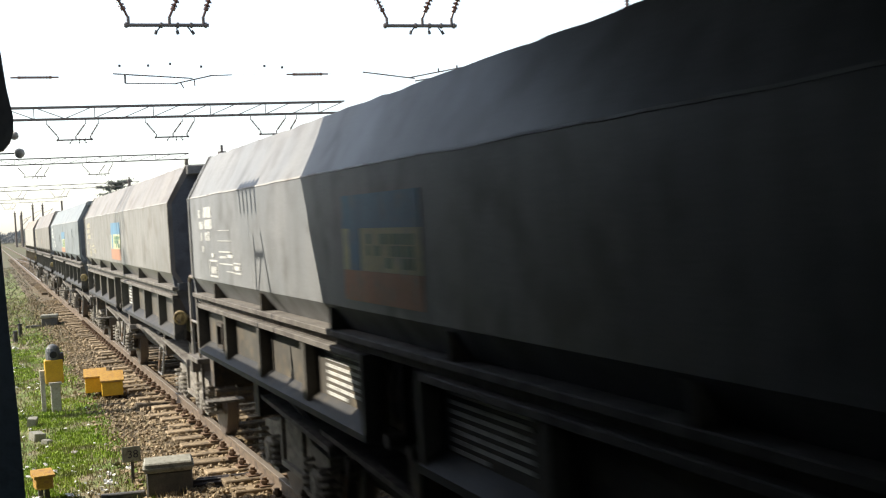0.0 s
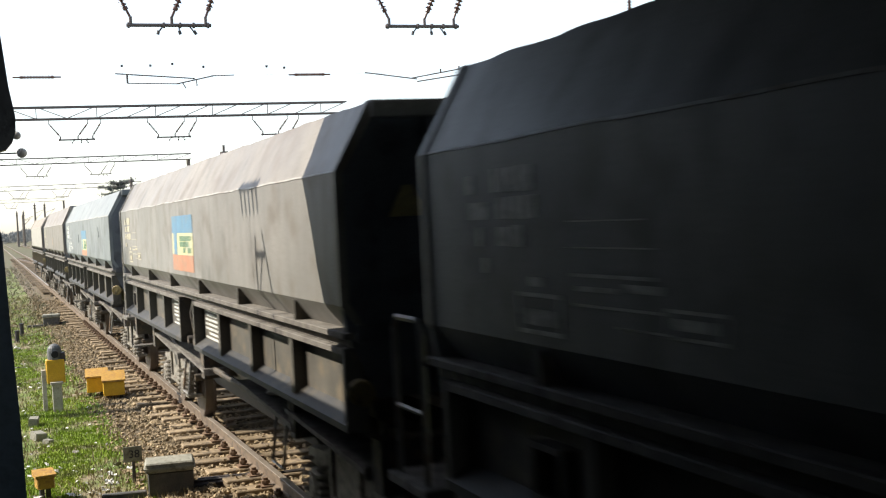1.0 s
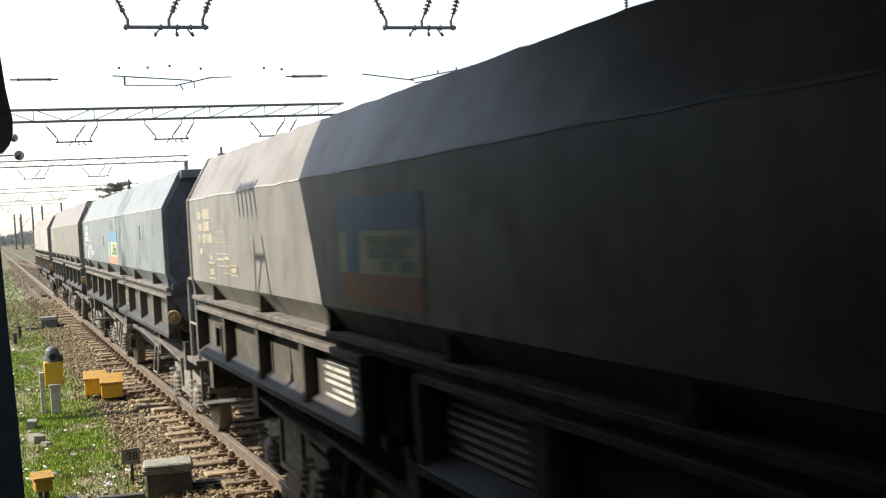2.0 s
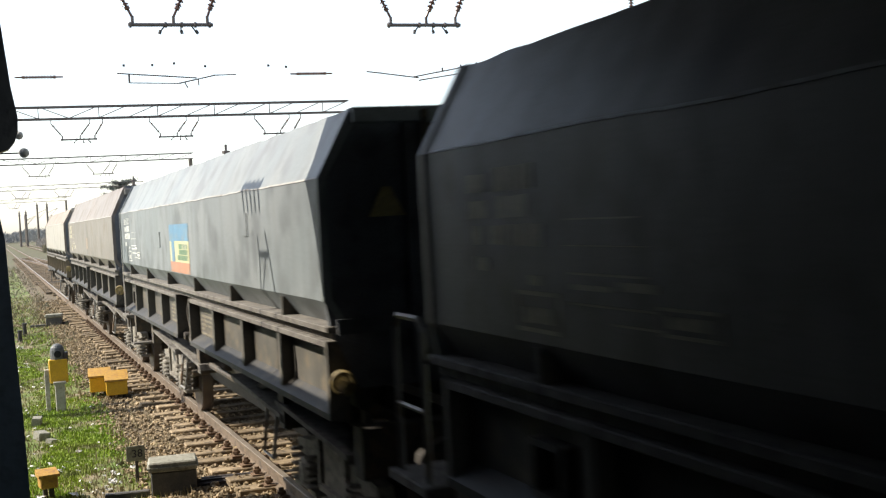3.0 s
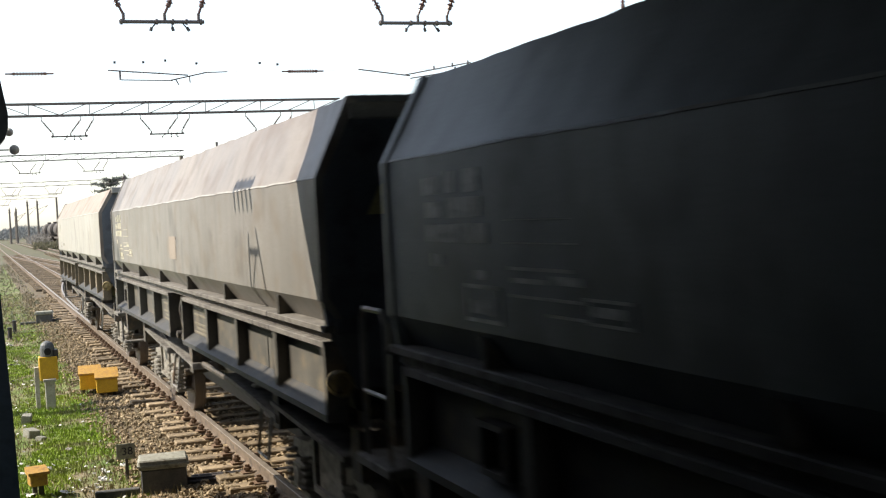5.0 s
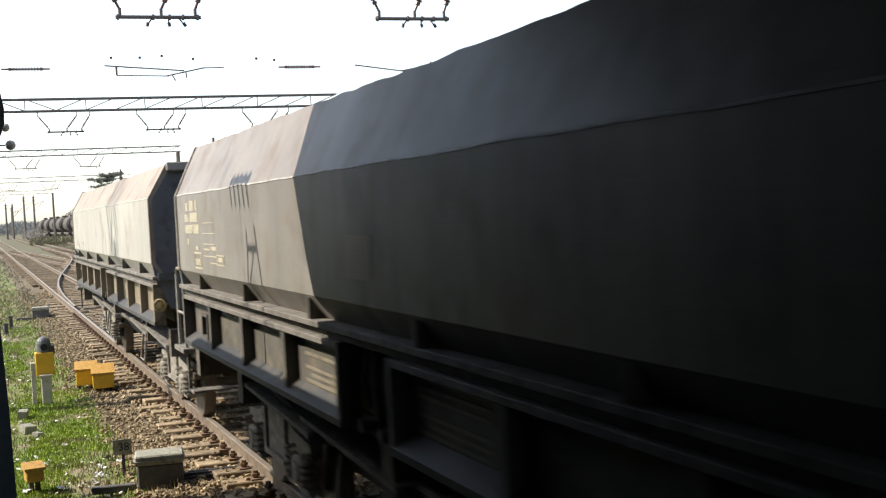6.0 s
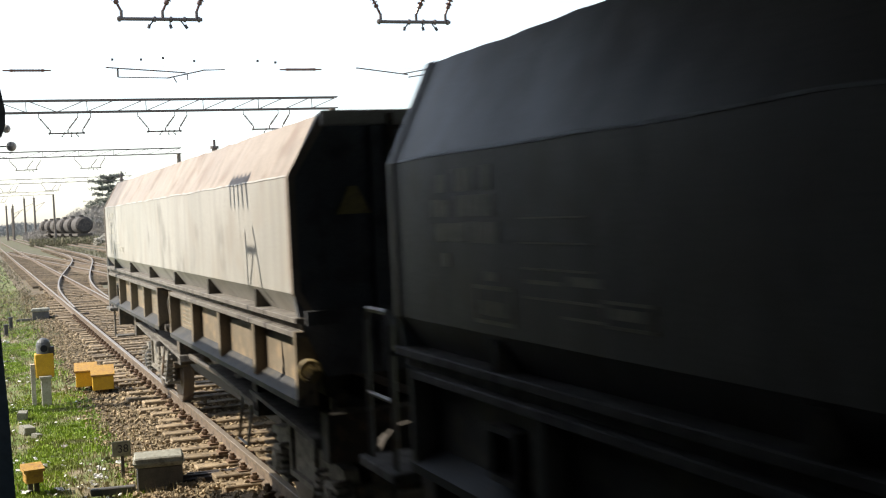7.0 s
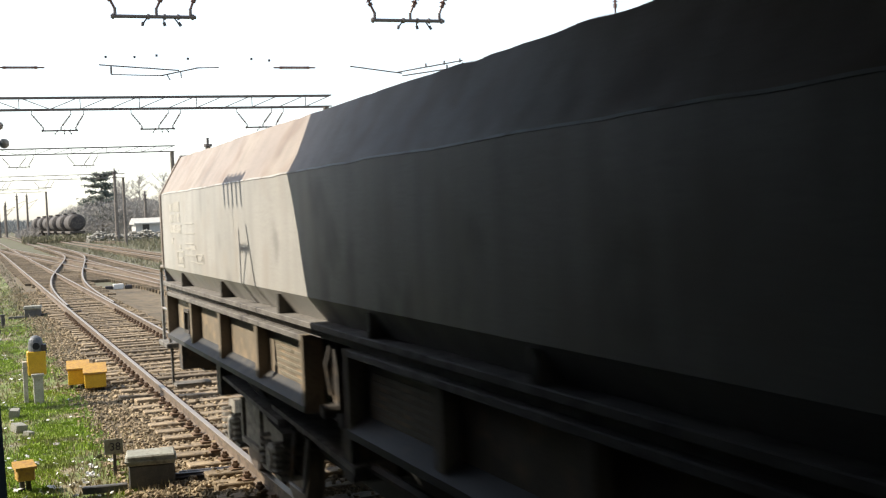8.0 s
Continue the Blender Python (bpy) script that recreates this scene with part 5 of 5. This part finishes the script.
# ---- verge: grass, stones, litter ----
def stones():
    rng = random.Random(2)
    vs, fs = [], []
    octa = [(1, 0, 0), (-1, 0, 0), (0, 1, 0), (0, -1, 0), (0, 0, 1), (0, 0, -1)]
    tri = [(0, 2, 4), (2, 1, 4), (1, 3, 4), (3, 0, 4), (2, 0, 5), (1, 2, 5), (3, 1, 5), (0, 3, 5)]
    for _ in range(36000):
        y = 11.5 + 44 * rng.random() ** 1.7
        x = rng.uniform(1.35, 4.9)
        if x < 2.0 and rng.random() > (x - 1.2) / 0.8 + 0.35 * noise.noise((x, y, 2)):
            continue
        r = rng.uniform(0.016, 0.044)
        z = ground_height(x, y) if x < 2.1 else max(ground_height(x, y), -0.212)
        if (y - 8.0 + 0.14) % 0.62 < 0.28 and 2.2 < x < 4.8:
            if rng.random() < 0.95:
                continue
            z = -0.16
        b = len(vs)
        rot = Euler((rng.uniform(0, 6), rng.uniform(0, 6), rng.uniform(0, 6))).to_matrix()
        for c in octa:
            p = rot @ (Vector(c) * r * rng.uniform(0.7, 1.3))
            vs.append((x + p.x, y + p.y, z + r * 0.35 + p.z * 0.8))
        fs += [tuple(b + i for i in f) for f in tri]
    joined("ballast", "stone", vs, fs, "loose brown and grey ballast stones round the sleepers", "ballast")


def blades(name, mat, count, seed, label, hmin, hmax, cover):
    rng = random.Random(seed)
    vs, fs = [], []
    for _ in range(count):
        y = 11.5 + 50 * rng.random() ** 1.8
        x = rng.uniform(-0.3, 2.2)
        if rng.random() > cover(x, y):
            continue
        z, hgt = ground_height(x, y), rng.uniform(hmin, hmax)
        a = rng.uniform(0, 6.28)
        w = 0.008 + 0.00013 * y
        v = Vector((math.cos(a), math.sin(a), 0)) * w
        lean = Vector((rng.gauss(0, 0.35), rng.gauss(0, 0.35), 1)) * hgt
        b = len(vs)
        vs += [(x - v.x, y - v.y, z - 0.01), (x + v.x, y + v.y, z - 0.01), (x + lean.x, y + lean.y, z + lean.z)]
        fs.append((b, b + 1, b + 2))
    joined(name, mat, vs, fs, label, "grass")


def lush(x, y):
    edge = 1.0 if x < 1.2 else max(0.0, 1 - (x - 1.2) / 0.5)
    far_ = 1.0 if y < 30 else max(0.12, 1 - (y - 30) / 14)
    near = 0.25 if y < 14.6 else 0.0
    patchy = 0.62 + 1.9 * noise.noise((x * 1.3, y * 0.6, 7)) + 0.8 * noise.noise((x * 4.1, y * 2.1, 3))
    return edge * far_ * max(0.02, min(1.0, patchy + (0.55 if 15.5 < y < 23 and x > 0.45 else -0.12) - near))


stones()
blades("grass", "grass", 250000, 3, "fresh green grass of the verge", 0.015, 0.05, lush)
blades("dry_grass", "dry", 42000, 6, "dry straw stalks in the verge", 0.02, 0.11, lambda x, y: 0.5 - 0.48 * lush(x, y) if x < 1.9 else 0.1)


def scrap(bm):
    g = bmesh.ops.create_grid(bm, x_segments=4, y_segments=4, size=0.5)
    for v in g["verts"]:
        v.co.z = 0.35 * noise.noise((v.co.x * 3.1, v.co.y * 3.1, 4))
        v.co.x += 0.2 * noise.noise((v.co.x * 3, v.co.y * 4, 9))
    bmesh.ops.solidify(bm, geom=bm.faces[:], thickness=0.02)


def litter():
    rng = random.Random(12)
    heaps = [(0.45, 13.4), (0.9, 14.2), (0.35, 16.2), (0.25, 18.5), (0.6, 13.0), (1.15, 14.9), (0.3, 21.5), (0.2, 25.0), (0.45, 29.0), (0.5, 34.0)]
    for i in range(230):
        hx, hy = heaps[i % len(heaps)] if i < 190 else (rng.uniform(0.2, 1.5), rng.uniform(13, 30))
        x = min(1.7, max(0.1, hx + rng.gauss(0, 0.17)))
        y = max(12.4, hy + rng.gauss(0, 0.55))
        s = rng.uniform(0.022, 0.06) * (1.7 if i % 7 == 0 else 0.9)
        ob = part("paper_scrap", "scrap", "rubble" if i % 3 == 0 else "litter", scrap, None, "", Matrix.LocRotScale((x, y, ground_height(x, y) + 0.03 + 0.15 * s), Euler((rng.uniform(-0.6, 0.6), rng.uniform(-0.6, 0.6), rng.uniform(0, 6))), (s, s * rng.uniform(0.8, 1.6), s)))
        tagged(ob, "crumpled pale scrap of litter lying in the grass", "litter", "litter scraps along the verge")


litter()


# ---- motion ----
def motions():
    for w, sets, y0 in WAGONS:
        walk(w, [(t, pose(TRACK, y0 - SPEED * t, 0)) for t in range(9)])
        for ws, y in sets:
            steps = 120
            walk(ws, [(8 * k / steps, pose(0, y, 0.45, math.degrees(SPEED * 8 * k / steps / 0.45))) for k in range(steps + 1)])


motions()
